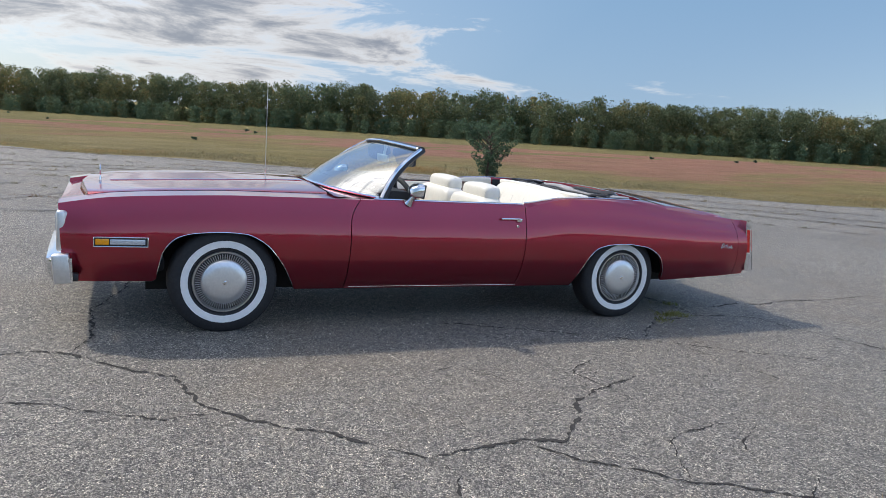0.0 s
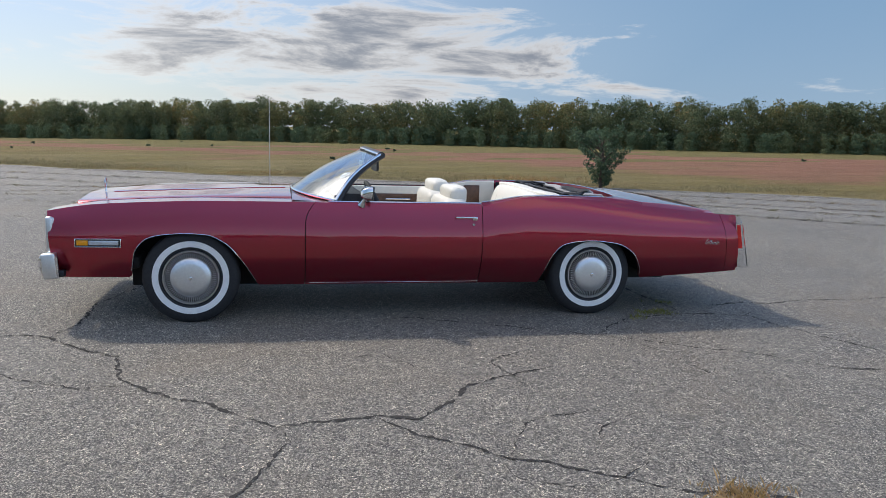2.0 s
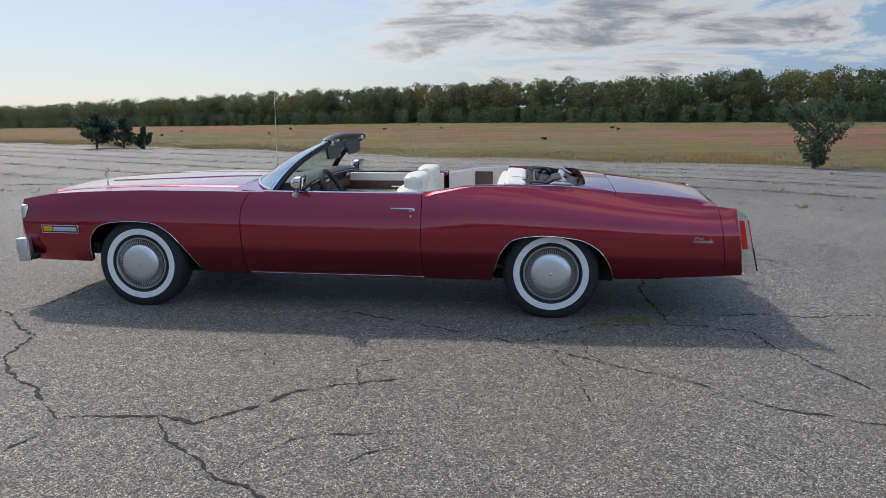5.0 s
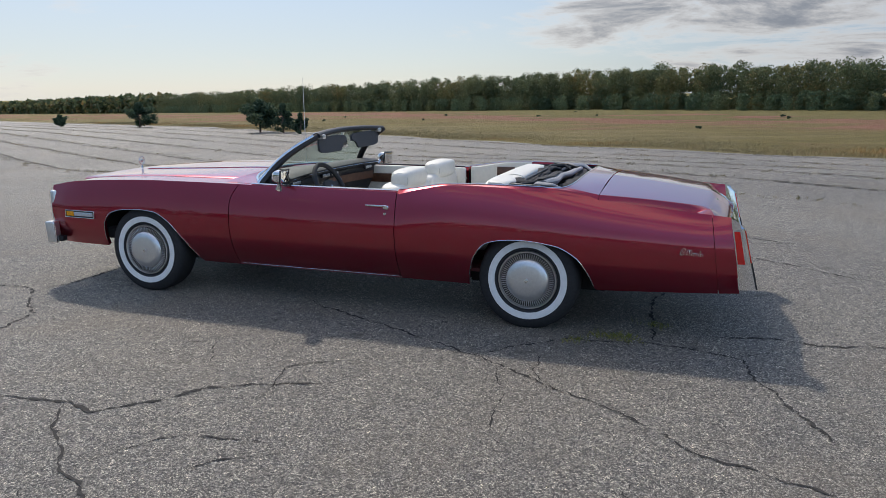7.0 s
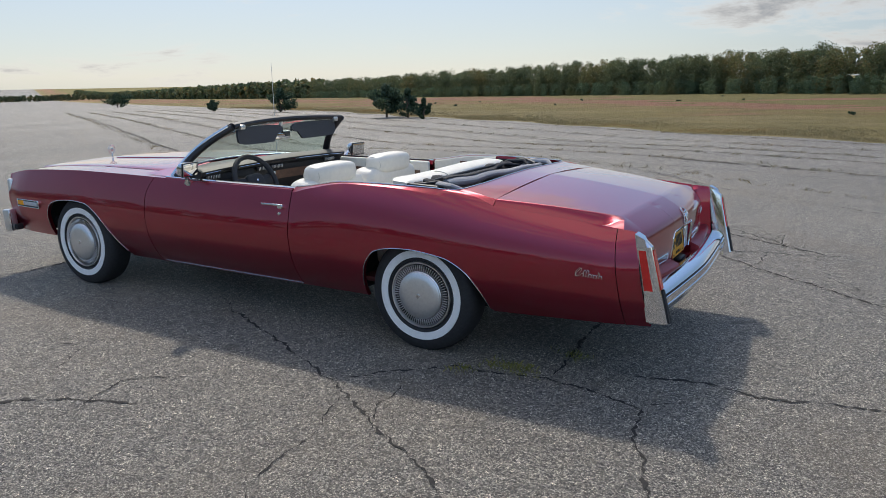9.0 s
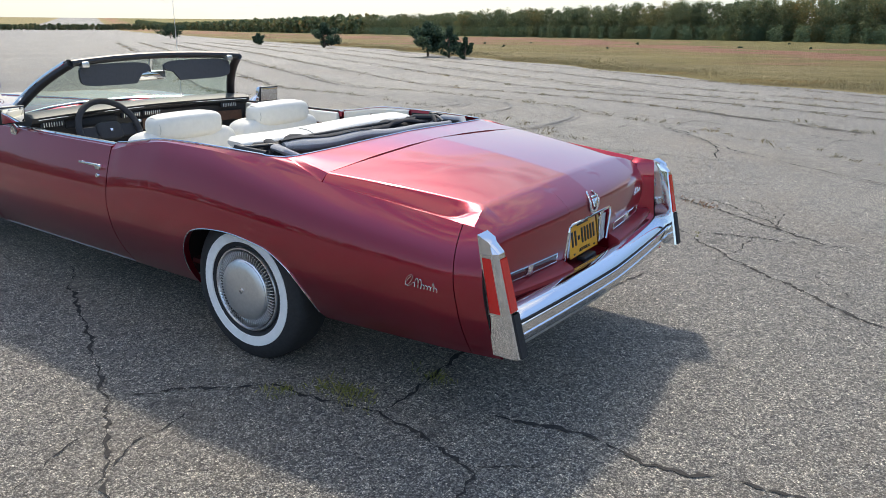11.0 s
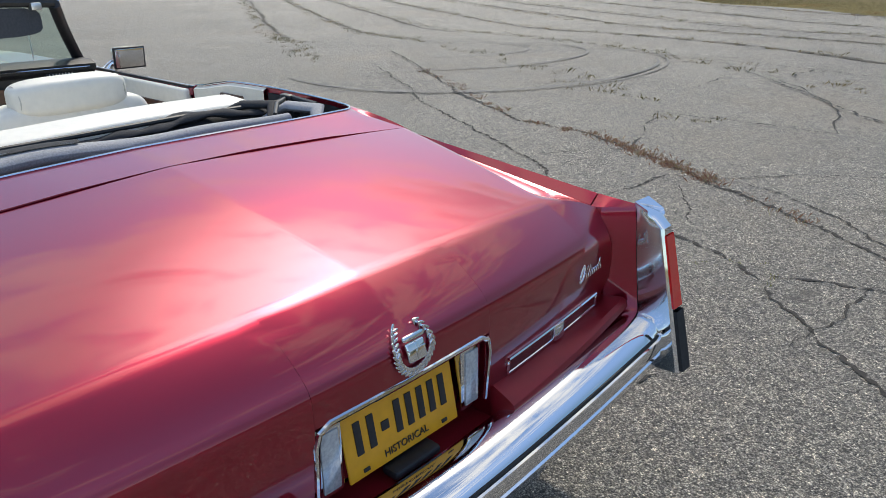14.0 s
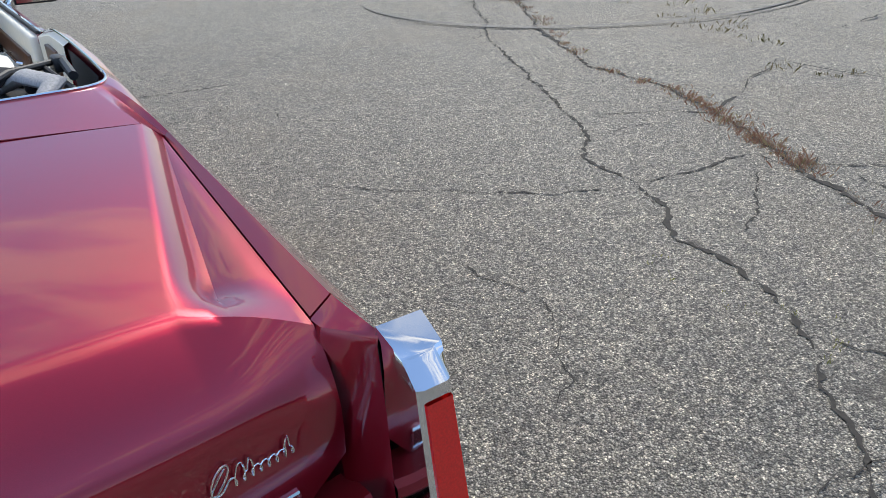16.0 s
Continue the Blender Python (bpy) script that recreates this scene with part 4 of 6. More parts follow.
HOOD_Y = 0.655
OPEN_Y = curve_of([2.20, 2.45, 2.60, 2.86, 3.10, 3.30], [0.885, 0.876, 0.872, 0.866, 0.859, 0.850])
OPEN_Z = curve_of([2.20, 2.34, 2.45, 2.60, 2.86, 3.10, 3.30], [0.930, 0.946, 0.965, 0.986, 0.992, 0.990, 0.986])
arch_fx = [-0.4249, -0.4225, -0.42, -0.417, -0.414, -0.41, -0.40, -0.39, -0.375, 0.44, 0.46, 0.475, 0.487]
arch_rx = [2.7651, 2.770, 2.775, 2.780, 2.785, 2.79, 2.80, 2.82, 3.61, 3.625, 3.64, 3.65, 3.658, 3.665, 3.669]
fender = skin(columns(-0.990, 0.842, arch_fx, 84), lambda x: (HOOD_Y + 0.003, CREST_Z(x) + 0.004))
door_skin = skin(columns(0.848, 2.238, (), 48), lambda x: (0.872, CREST_Z(x) + 0.003))
quarter = skin(columns(2.244, 3.30, arch_rx, 66), lambda x: (OPEN_Y(x), OPEN_Z(x)), ends=(True, False))


def seam_y(x):
    return lerp(0.870, 0.838, (x - 3.664) / 0.74)


def seam_z(x):
    return lerp(0.9135, 0.830, (x - 3.664) / 0.74)


quarter_rear = skin(columns(3.30, 3.664, arch_rx, 24), ends=(False, False))
quarter_tail = skin(columns(3.664, 4.383, (), 34), lambda x: (seam_y(x), seam_z(x)), ends=(False, True))
corner_cap = skin(columns(4.387, 4.50, (), 10), lambda x: (lerp(0.837, 0.884, max(0.0, (x - 4.42) / 0.08)), lerp(0.830, 0.842, (x - 4.387) / 0.113)), ends=(True, False), wall=True)

for side, flip in (("near", False), ("far", True)):
    def put(geo):
        return geo if flip else mirrored(geo)
    f_ob = part("front_fender", put(fender), PAINT, car, angle=24)
    d_ob = part("door", put(door_skin), PAINT, car, angle=24)
    q_ob = part("rear_quarter", put(join(quarter, quarter_rear, quarter_tail)), PAINT, car, angle=24)
    c_ob = part("tail_corner", put(corner_cap), PAINT, car, angle=24)
    # bright strip along the foot of the door, and round the arches
    strip = [(x, side_y(x, 0.284) + 0.005, 0.284) for x in span(0.88, 2.25, 24)]
    part("sill_strip", put(tube(strip, 0.0014, 6)), CHROME, d_ob, "bright metal sill strip")
    lip = [(x, side_y(x, ARCH_F(x)) + 0.002, ARCH_F(x)) for x in columns(-0.42, 0.47, arch_fx, 40)]
    part("arch_trim", put(tube(lip, 0.0030, 6)), CHROME, f_ob, "bright wheel arch trim")
    lip = [(x, side_y(x, ARCH_R(x)) + 0.002, ARCH_R(x)) for x in columns(2.785, 3.66, arch_rx, 40)]
    part("arch_trim", put(tube(lip, 0.0030, 6)), CHROME, q_ob, "bright wheel arch trim")
    belt = [(x, 0.885, CREST_Z(x) + 0.006) for x in span(1.02, 2.236, 30)]
    part("belt_strip", put(tube(belt, 0.008, 6)), CHROME, d_ob, "bright strip along the door's top")
    belt = [(x, OPEN_Y(x) - 0.002, OPEN_Z(x) + 0.004) for x in span(2.25, 3.30, 40)]
    part("belt_strip", put(tube(belt, 0.0036, 6)), CHROME, q_ob, "bright strip along the opening")
    # door handle and lock
    y0 = side_y(2.1, 0.815)
    handle = part("door_handle", put(join(rbox((2.10, y0 + 0.022, 0.822), (0.17, 0.012, 0.014), 0.005), rbox((2.175, y0 + 0.010, 0.812), (0.045, 0.030, 0.030), 0.008), rbox((2.03, y0 + 0.008, 0.822), (0.02, 0.022, 0.012), 0.004))), CHROME, d_ob, "chrome door handle")
    lock = revolve([(0.0001, 0.012), (0.010, 0.012), (0.013, 0.006), (0.013, -0.01)], 20)
    part("door_lock", put(moved(lock, Matrix.Translation((2.165, side_y(2.165, 0.765) - 0.002, 0.765)))), CHROME, d_ob, "round chrome key lock")
    # side marker lamp
    ym = side_y(-0.63, 0.615)
    slope = math.degrees(math.atan2(side_y(-0.48, 0.61) - side_y(-0.79, 0.61), 0.31))
    turn = Matrix.Translation((-0.634, ym + 0.002, 0.615)) @ Matrix.Rotation(radians(slope), 4, "Z")
    bez = join(*[rbox(c, s, 0.003) for c, s in (((0, 0.004, 0.029), (0.318, 0.016, 0.007)), ((0, 0.004, -0.029), (0.318, 0.016, 0.007)), ((-0.156, 0.004, 0), (0.007, 0.016, 0.064)), ((0.156, 0.004, 0), (0.007, 0.016, 0.064)))])
    lamp = part("side_marker", put(moved(bez, turn)), CHROME, car, "chrome side marker frame")
    part("lamp_back", put(moved(rbox((0, 0.0, 0), (0.310, 0.008, 0.056), 0.003), turn)), BLACK, lamp)
    part("amber_lens", put(moved(rbox((-0.108, 0.005, 0), (0.078, 0.010, 0.038), 0.004), turn)), AMBER, lamp, "amber turn lens")
    part("clear_lens", put(moved(rbox((0.038, 0.005, 0), (0.205, 0.010, 0.034), 0.004), turn)), CLEARLENS, lamp, "clear cornering lens")
    for xs in (0.845, 2.241):
        part("seam_backing", put(grid([[(xs + k, side_y(xs - 0.02, z) - 0.022, z) for k in (-0.02, 0.02)] for z in span(0.28, 0.90, 8)])), DARK, car)
    # inner walls of the wheel houses
    part("front_wheel_house", put(join(rbox((0.05, 0.56, 0.53), (1.05, 0.02, 0.62), 0.004), rbox((0.05, 0.70, 0.80), (1.05, 0.30, 0.02), 0.004), rbox((-0.47, 0.71, 0.60), (0.02, 0.32, 0.40), 0.004), rbox((0.56, 0.71, 0.56), (0.02, 0.30, 0.46), 0.004))), DARK, car)
    part("rear_wheel_house", put(join(rbox((3.2, 0.56, 0.50), (1.0, 0.02, 0.56), 0.004), rbox((3.2, 0.72, 0.74), (1.0, 0.34, 0.02), 0.004), rbox((2.70, 0.72, 0.55), (0.02, 0.34, 0.38), 0.004), rbox((3.71, 0.71, 0.55), (0.02, 0.32, 0.38), 0.004))), DARK, car)


# ---- hood, cowl and nose
def hood_z(x, y):
    foot = CREST_Z(x) + 0.006
    edge = curve_of([-0.84, -0.3, 0.3, 0.75], [0.889, 0.925, 0.942, 0.944])(x)
    mid = curve_of([-0.84, -0.04, 0.67, 0.75], [0.897, 0.932, 0.958, 0.958])(x)
    t = abs(y) / HOOD_Y
    if t < 0.93:
        return lerp(mid, edge, (t / 0.93) ** 1.6)
    return lerp(foot, edge, math.sin(min(1.0, (1 - t) / 0.07) * math.pi / 2))


hood_rows = []
for x in span(-0.83, 0.74, 40):
    hood_rows.append([(x - 0.05 * (1 - abs(y) / HOOD_Y) * max(0.0, (-0.70 - x) / 0.13), y, hood_z(x, y)) for y in [HOOD_Y * t for t in (-1, -0.985, -0.96, -0.94, -0.8, -0.6, -0.4, -0.2, -0.05, 0, 0.05, 0.2, 0.4, 0.6, 0.8, 0.94, 0.96, 0.985, 1)]])
front_drop = [[(x - 0.008 * k, y, z - 0.030 * k) for x, y, z in hood_rows[0]] for k in (2, 1, 0.15)]
hood = part("hood", grid(front_drop + hood_rows), PAINT, car, angle=28)
spear = [(x, 0.0, hood_z(x, 0) + 0.004) for x in span(-0.70, 0.70, 20)]
part("centre_spear", tube(spear, 0.006, 6), CHROME, hood, "thin chrome centre strip")
nose = [[(lerp(-0.83, -0.996, t), y * lerp(1, 1.02, t), lerp(0.846, 0.810, t**1.4)) for y in span(-0.78, 0.78, 16)] for t in span(0, 1, 5)]
part("nose_panel", grid(nose), PAINT, car)
cowl = [[(lerp(0.745, 0.760 + 0.32 * (abs(y) / 0.862) ** 2.2, t), y, lerp(0.962, 0.948, t) - 0.03 * (abs(y) / 0.87) ** 2) for y in span(-0.84, 0.84, 24)] for t in span(0, 1, 6)]
part("cowl", grid(cowl), PAINT, car)
part("cowl_vent", grid([[(x, y, 0.966 - 0.05 * (x - 0.745) - 0.03 * (abs(y) / 0.87) ** 2) for y in span(-0.55, 0.55, 12)] for x in (0.748, 0.752)]), BLACK, car, "black cowl vent")
# ---- front: grille, lamps, bumper
grille = part("grille", rbox((-0.955, 0, 0.655), (0.03, 0.98, 0.27), 0.01), BLACK, car, "dark grille with fine bright bars")
for i, y in enumerate(span(-0.47, 0.47, 30)):
    part("grille_bar", rbox((-0.975, y, 0.655), (0.012, 0.008, 0.26), 0.003, 1), CHROME, grille)
part("grille_frame", join(rbox((-0.970, 0, 0.785), (0.05, 1.04, 0.03), 0.01), rbox((-0.975, 0, 0.53), (0.05, 1.04, 0.02), 0.006), rbox((-0.970, -0.51, 0.66), (0.05, 0.03, 0.28), 0.008), rbox((-0.970, 0.51, 0.66), (0.05, 0.03, 0.28), 0.008)), CHROME, grille, "chrome grille surround")
for s in (-1, 1):
    bez = part("headlamp_bezel", join(rbox((-0.960, s * 0.71, 0.668), (0.05, 0.36, 0.255), 0.02, 3), rbox((-0.972, s * 0.875, 0.668), (0.055, 0.045, 0.258), 0.018, 3)), SATIN, car, "bright metal headlamp surround")
    for k in (-0.085, 0.085):
        part("headlamp", rbox((-0.992, s * 0.71 + k, 0.72), (0.03, 0.15, 0.11), 0.012), CLEARLENS, bez, "rectangular glass headlamp")
    part("turn_lamp", rbox((-0.992, s * 0.71, 0.60), (0.02, 0.30, 0.045), 0.008), CLEARLENS, bez)


def bar(path, section, cap=True):
    """A bumper bar: one section swept along (x, y, outward scale)."""
    return loft([[(x + dx * k, y, z) for dx, z in section] for x, y, k in path], cap)


front_sec = [(0.05, 0.512), (-0.01, 0.512), (-0.035, 0.50), (-0.045, 0.465), (-0.04, 0.42), (-0.02, 0.37), (0.02, 0.352), (0.07, 0.352), (0.07, 0.36)]
front_path = [(-0.925, -0.958, 0.3), (-0.965, -0.950, 0.9), (-1.00, -0.925, 1.0), (-1.02, -0.86, 1.0), (-1.028, -0.6, 1.0), (-1.038, 0, 1.0), (-1.028, 0.6, 1.0), (-1.02, 0.86, 1.0), (-1.00, 0.925, 1.0), (-0.965, 0.950, 0.9), (-0.925, 0.958, 0.3)]
fb = part("front_bumper", bar(front_path, front_sec), CHROME, car, "heavy chrome front bumper")
for s in (-1, 1):
    part("bumper_end", moved(rbox((0, 0, 0), (0.098, 0.07, 0.185), 0.012, 3), Matrix.Translation((-0.968, s * 0.925, 0.443)) @ Matrix.Rotation(radians(-5), 4, "Y")), SATIN, fb, "bright bumper end cap")
    part("bumper_foot", rbox((-0.905, s * 0.90, 0.385), (0.06, 0.06, 0.05), 0.01), BLACK, fb)

# ---- windscreen
def base_at(u):
    return Vector((0.755 + 0.32 * abs(u) ** 2.2, 0.862 * u, 0.962 - 0.032 * u * u))


def top_at(u):
    return Vector((1.385 + 0.06 * u * u, 0.635 * u, 1.305 - 0.022 * u * u))


screen = part("windscreen_frame", join(tube([top_at(u) + Vector((0.012, 0, 0.004)) for u in span(-1, 1, 24)], 0.032, 10, squash=0.72)), BLACK, car, "black windscreen frame")
rows = [[base_at(u).lerp(top_at(u), t) + Vector((-0.035, 0, 0.02)) * math.sin(math.pi * t) for u in span(-0.985, 0.985, 28)] for t in span(0, 1, 8)]
glass = part("windscreen_glass", grid(rows), GLASS, screen, "clear tinted windscreen glass")
glass.visible_shadow = False
for s in (-1, 1):
    post = [base_at(s).lerp(top_at(s), t) + Vector((-0.035, 0, 0.02)) * math.sin(math.pi * t) for t in span(0, 1, 10)]
    part("windscreen_post", tube([p + Vector((0.022, -s * 0.004, 0)) for p in post], 0.030, 10, squash=0.8), BLACK, screen)
    part("post_trim", tube([p + Vector((0.0, s * 0.020, 0.006)) for p in post], 0.013, 8), CHROME, screen, "chrome post moulding")
    latch = top_at(s * 0.86) + Vector((0.03, 0, -0.012))
    part("top_latch", rbox(latch, (0.05, 0.05, 0.035), 0.008), STEEL, screen, "bright catch for the folding top")
part("header_trim", tube([top_at(u) + Vector((-0.020, 0, 0.012)) for u in span(-1, 1, 24)], 0.009, 8), CHROME, screen, "chrome header moulding")
part("base_trim", tube([base_at(u) + Vector((-0.006, 0, 0.006)) for u in span(-1, 1, 24)], 0.010, 8), CHROME, screen, "chrome lower moulding")


def visor_geo(y0, y1, inner):
    out = []
    for k, x in ((0, 1.425), (1, 1.443)):
        ring = []
        for i in range(24):
            a = math.tau * i / 24
            ca, sa = math.cos(a), math.sin(a)
            y = (y0 + y1) / 2 + (y1 - y0) / 2 * math.copysign(abs(ca) ** 0.45, ca)
            z = 1.208 + 0.066 * math.copysign(abs(sa) ** 0.45, sa)
            if sa < 0 and (y - inner) * (1 if inner > (y0 + y1) / 2 else -1) > -0.10:
                z += 0.055
            ring.append((x - 0.05 * (z - 1.27), y, z))
        out.append(ring)
    return loft(out)


part("sun_visor", visor_geo(-0.57, -0.08, -0.08), VISOR, screen, "dark padded sun visor")
part("sun_visor", visor_geo(0.02, 0.57, 0.02), VISOR, screen, "dark padded sun visor")
rvm = part("rear_view_mirror", join(rbox((1.36, -0.04, 1.178), (0.022, 0.25, 0.062), 0.010, 3), tube([(1.37, -0.04, 1.20), (1.385, -0.03, 1.285)], [0.010, 0.016], 8)), SATIN, car, "interior mirror on a bright stalk")
part("mirror_glass", rbox((1.373, -0.04, 1.178), (0.004, 0.235, 0.050), 0.0015), MIRROR, rvm)

for s in (-1, 1):
    at = Matrix.Translation((1.305, -0.955 if s < 0 else 1.015, 1.012 if s < 0 else 0.985)) @ Matrix.Scale(1.0 if s < 0 else 1.15, 4) @ Matrix.Rotation(radians(7), 4, "Y") @ Matrix.Rotation(radians(-4 * s), 4, "Z")
    body = part("door_mirror", join(moved(loft([[(x, 0.075 * k * math.copysign(abs(math.cos(a)) ** 0.4, math.cos(a)), d + 0.051 * k * math.copysign(abs(math.sin(a)) ** 0.4, math.sin(a))) for a in [math.tau * i / 28 for i in range(28)]] for x, k, d in ((0.042, 0.98, 0), (0.0, 0.95, -0.004), (-0.03, 0.72, -0.012), (-0.045, 0.40, -0.016))]), at), tube([(1.30, s * 0.950, 0.965), (1.29, s * 0.925, 0.940), (1.275, s * 0.905, 0.905)], [0.016, 0.020, 0.034], 10)), CHROME, car, "chrome door mirror")
    part("mirror_rim", moved(rbox((0.041, 0, 0), (0.012, 0.148, 0.100), 0.004, 2), at), BLACK, body)
    part("mirror_glass", moved(rbox((0.047, 0, 0), (0.005, 0.134, 0.086), 0.002), at), MIRROR, body)

# ---- hood ornament and aerial
part("hood_ornament", join(tube([(-0.765, 0, 0.905), (-0.765, 0, 0.945)], [0.010, 0.004], 8), tube([(-0.765, 0.034 * math.cos(math.tau * i / 24), 0.978 + 0.037 * math.sin(math.tau * i / 24)) for i in range(24)], 0.0042, 6, True), rbox((-0.765, 0, 0.978), (0.008, 0.026, 0.030), 0.004)), CHROME, hood, "upright chrome ring ornament")
part("aerial", tube([(0.56, 0.80, 0.93), (0.558, 0.80, 1.3), (0.555, 0.80, 1.75)], [0.004, 0.0028, 0.0016], 6), STEEL, car, "thin steel radio aerial")

# ---- rear deck and boot lid
EDGE_IN = [(3.30, 0.850, 0.986), (3.350, 0.844, 0.985), (3.392, 0.828, 0.985), (3.412, 0.813, 0.986), (3.428, 0.792, 0.987), (3.448, 0.735, 0.991), (3.466, 0.50, 0.999), (3.469, 0.25, 1.006), (3.470, 0.0, 1.010)]
EDGE_OUT = [None, None, (3.664, CREST_Y(3.664), CREST_Z(3.664)), (3.664, 0.871, 0.9145), (3.664, 0.828, 0.950), (3.663, 0.74, 0.9575), (3.662, 0.50, 0.978), (3.661, 0.25, 0.991), (3.661, 0.0, 0.9965)]
IN_AT = [curve_of(range(9), [p[c] for p in EDGE_IN]) for c in range(3)]


def deck_out(k):
    """The deck's outer edge: along the quarter's crest, down into the valley, up the shoulder and across along the lid's seam."""
    if k <= 2:
        x = lerp(3.30, 3.664, k / 2)
        return Vector((x, CREST_Y(x), CREST_Z(x)))
    i = min(7, int(k))
    return Vector(EDGE_OUT[i]).lerp(Vector(EDGE_OUT[i + 1]), k - i)


deck_half = sorted(set(span(0, 8, 64) + [2.94, 3.06, 3.9, 4.1]))
deck_rows = []
for t in [0.0] + span(0, 1, 9):
    row = []
    for k, sg in [(k, 1) for k in deck_half] + [(k, -1) for k in reversed(deck_half[:-1])]:
        p = Vector([f(k) for f in IN_AT]).lerp(deck_out(k), t)
        roll_out = 0.011 * min(1.0, k / 0.8) * max(0.0, min(1.0, (3.2 - k) / 1.2)) * 4 * t * (1 - t)
        row.append(Vector((p.x, p.y * sg, p.z + roll_out)))
    deck_rows.append(row)
deck_rows[0] = [p + Vector((-0.004, 0, -0.05)) for p in deck_rows[1]]
deck_rows.append([p + Vector((0, 0, -0.03)) for p in deck_rows[-1]])
deck = part("rear_deck", grid(deck_rows), PAINT, car, angle=24)
part("opening_trim", tube([p + Vector((0, 0, 0.002)) for p in deck_rows[1]], 0.0036, 6), CHROME, deck, "bright strip round the top's well")


def tail_x(y):
    return 4.532 - 0.02 * abs(y) - 0.075 * y * y


def lid_column(f, sgn):
    """Points down the lid from its front seam. f: 0..1 from the ridge to the shoulder, 1..1.4 down into the valley, 1.4..2 out to the side seam."""
    col = []
    for t in span(0, 1, 24):
        swell = math.sin(math.pi * t)
        ys, zs = lerp(0.828, 0.665, t), lerp(0.950, 0.880, t) + 0.006 * swell
        zc = lerp(0.9965, 0.902, t) + 0.008 * swell
        yv, zv = lerp(0.864, 0.728, t), lerp(0.914, 0.817, t) + 0.002 * swell
        yb, zb = lerp(0.866, 0.834, t), lerp(0.913, 0.831, t)
        if f <= 1:
            x = lerp(3.667, lerp(4.386, 4.354, f**1.3), t)
            y, z = ys * f, lerp(zc, zs, 0.72 * f + 0.28 * f**2.6)
        elif f <= 1.4:
            g = (f - 1) / 0.4
            x = lerp(3.667, lerp(4.354, 4.372, g), t)
            y, z = lerp(ys, yv, g**0.9), lerp(zs, zv, g**1.15)
        else:
            g = (f - 1.4) / 0.6
            x = lerp(3.667, lerp(4.372, 4.405, g), t)
            y, z = lerp(yv, yb, g), lerp(zv, zb, g) + 0.010 * t * math.sin(math.pi * min(1.0, g * 1.05)) * (0.4 + 0.6 * t)
        if f > 1 and t > 0.80:
            u, run = f - 1, (t - 0.80) / 0.20
            run = run * run * (3 - 2 * run)
            x = lerp(x, lerp(3.667, lerp(4.354, 4.405, u), t), run)
            y, z = lerp(y, lerp(ys, yb, u), run), lerp(z, lerp(zs, zb, u) + 0.010 * math.sin(math.pi * u), run)
        col.append((x, y * sgn, z))
    x0, y0, z0 = col[-1]
    bottom = 0.728 if abs(y0) < 0.236 else lerp(0.578, 0.640, max(0.0, (abs(y0) - 0.76) / 0.075))
    full, drop = tail_x(y0), z0 - bottom
    for r in span(0, 1, 16)[1:]:
        z = z0 - drop * r**1.25
        # the tail bows out from the lid's edge, then falls nearly upright
        reach = min(1.0, (z0 - z) / 0.115)
        x = x0 + (full - x0) * (1 - (1 - reach) ** 1.7)
        if z < 0.68:
            x -= (0.68 - z) * 0.10
        col.append((x, y0, z))
    col.append((col[-1][0] - 0.03, y0, bottom - 0.002))
    return col


fs_in = [0, 0.012, 0.04, 0.09, 0.16, 0.25, 0.3545, 0.3553, 0.42, 0.55, 0.7, 0.82, 0.90, 0.95, 0.985, 1.0, 1.03, 1.08, 1.16, 1.25, 1.33, 1.38, 1.4, 1.42, 1.46, 1.54, 1.64, 1.75, 1.86, 1.95, 2.0]
cols = [lid_column(f, -1) for f in reversed(fs_in)] + [lid_column(f, 1) for f in fs_in[1:]]
lid = part("boot_lid", grid(cols), PAINT, car, angle=30)

# seams: dark floor under the gaps
part("seam_shadow", join(grid([[(3.63, y, 0.910), (3.69, y, 0.910)] for y in span(-0.74, 0.74, 8)]), *[grid([[(x, s * (seam_y(x) + k), seam_z(x) - 0.03) for x in span(3.66, 4.39, 8)] for k in (-0.014, 0.014)]) for s in (-1, 1)]), DARK, car)

# number plate recess, plate and side lamps
rec = part("plate_recess", join(grid([[(4.440, -0.236, 0.728), (4.440, 0.236, 0.728)], [(4.452, -0.236, 0.52), (4.452, 0.236, 0.52)]]),
                                *[grid([[(4.440, s * 0.236, 0.728), (4.452, s * 0.236, 0.52)], [(4.522, s * 0.236, 0.728), (4.526, s * 0.236, 0.52)]]) for s in (-1, 1)],
                                grid([[(4.440, -0.236, 0.728), (4.440, 0.236, 0.728)], [(4.524, -0.236, 0.728), (4.524, 0.236, 0.728)]])), PAINT, car)
rim = [(tail_x(0.236) - 0.012, -0.236, 0.560), (tail_x(0.236), -0.236, 0.690), (tail_x(0.236) + 0.001, -0.228, 0.716), (tail_x(0.2), -0.205, 0.727), (tail_x(0.0) - 0.001, 0.0, 0.730), (tail_x(0.2), 0.205, 0.727), (tail_x(0.236) + 0.001, 0.228, 0.716), (tail_x(0.236), 0.236, 0.690), (tail_x(0.236) - 0.012, 0.236, 0.560)]
part("recess_rim", tube(rim, 0.0065, 8), CHROME, rec, "bright rim of the plate recess")
for s in (-1, 1):
    fr = part("reverse_lamp", rbox((4.480, s * 0.196, 0.630), (0.050, 0.064, 0.155), 0.006), CHROME, car, "chrome reversing lamp beside the plate")
    part("lens", rbox((4.506, s * 0.196, 0.630), (0.006, 0.042, 0.130), 0.003), CLEARLENS, fr, "frosted clear lens")
tilt = Matrix.Translation((4.489, 0.0, 0.622)) @ Matrix.Rotation(radians(-10), 4, "Y")
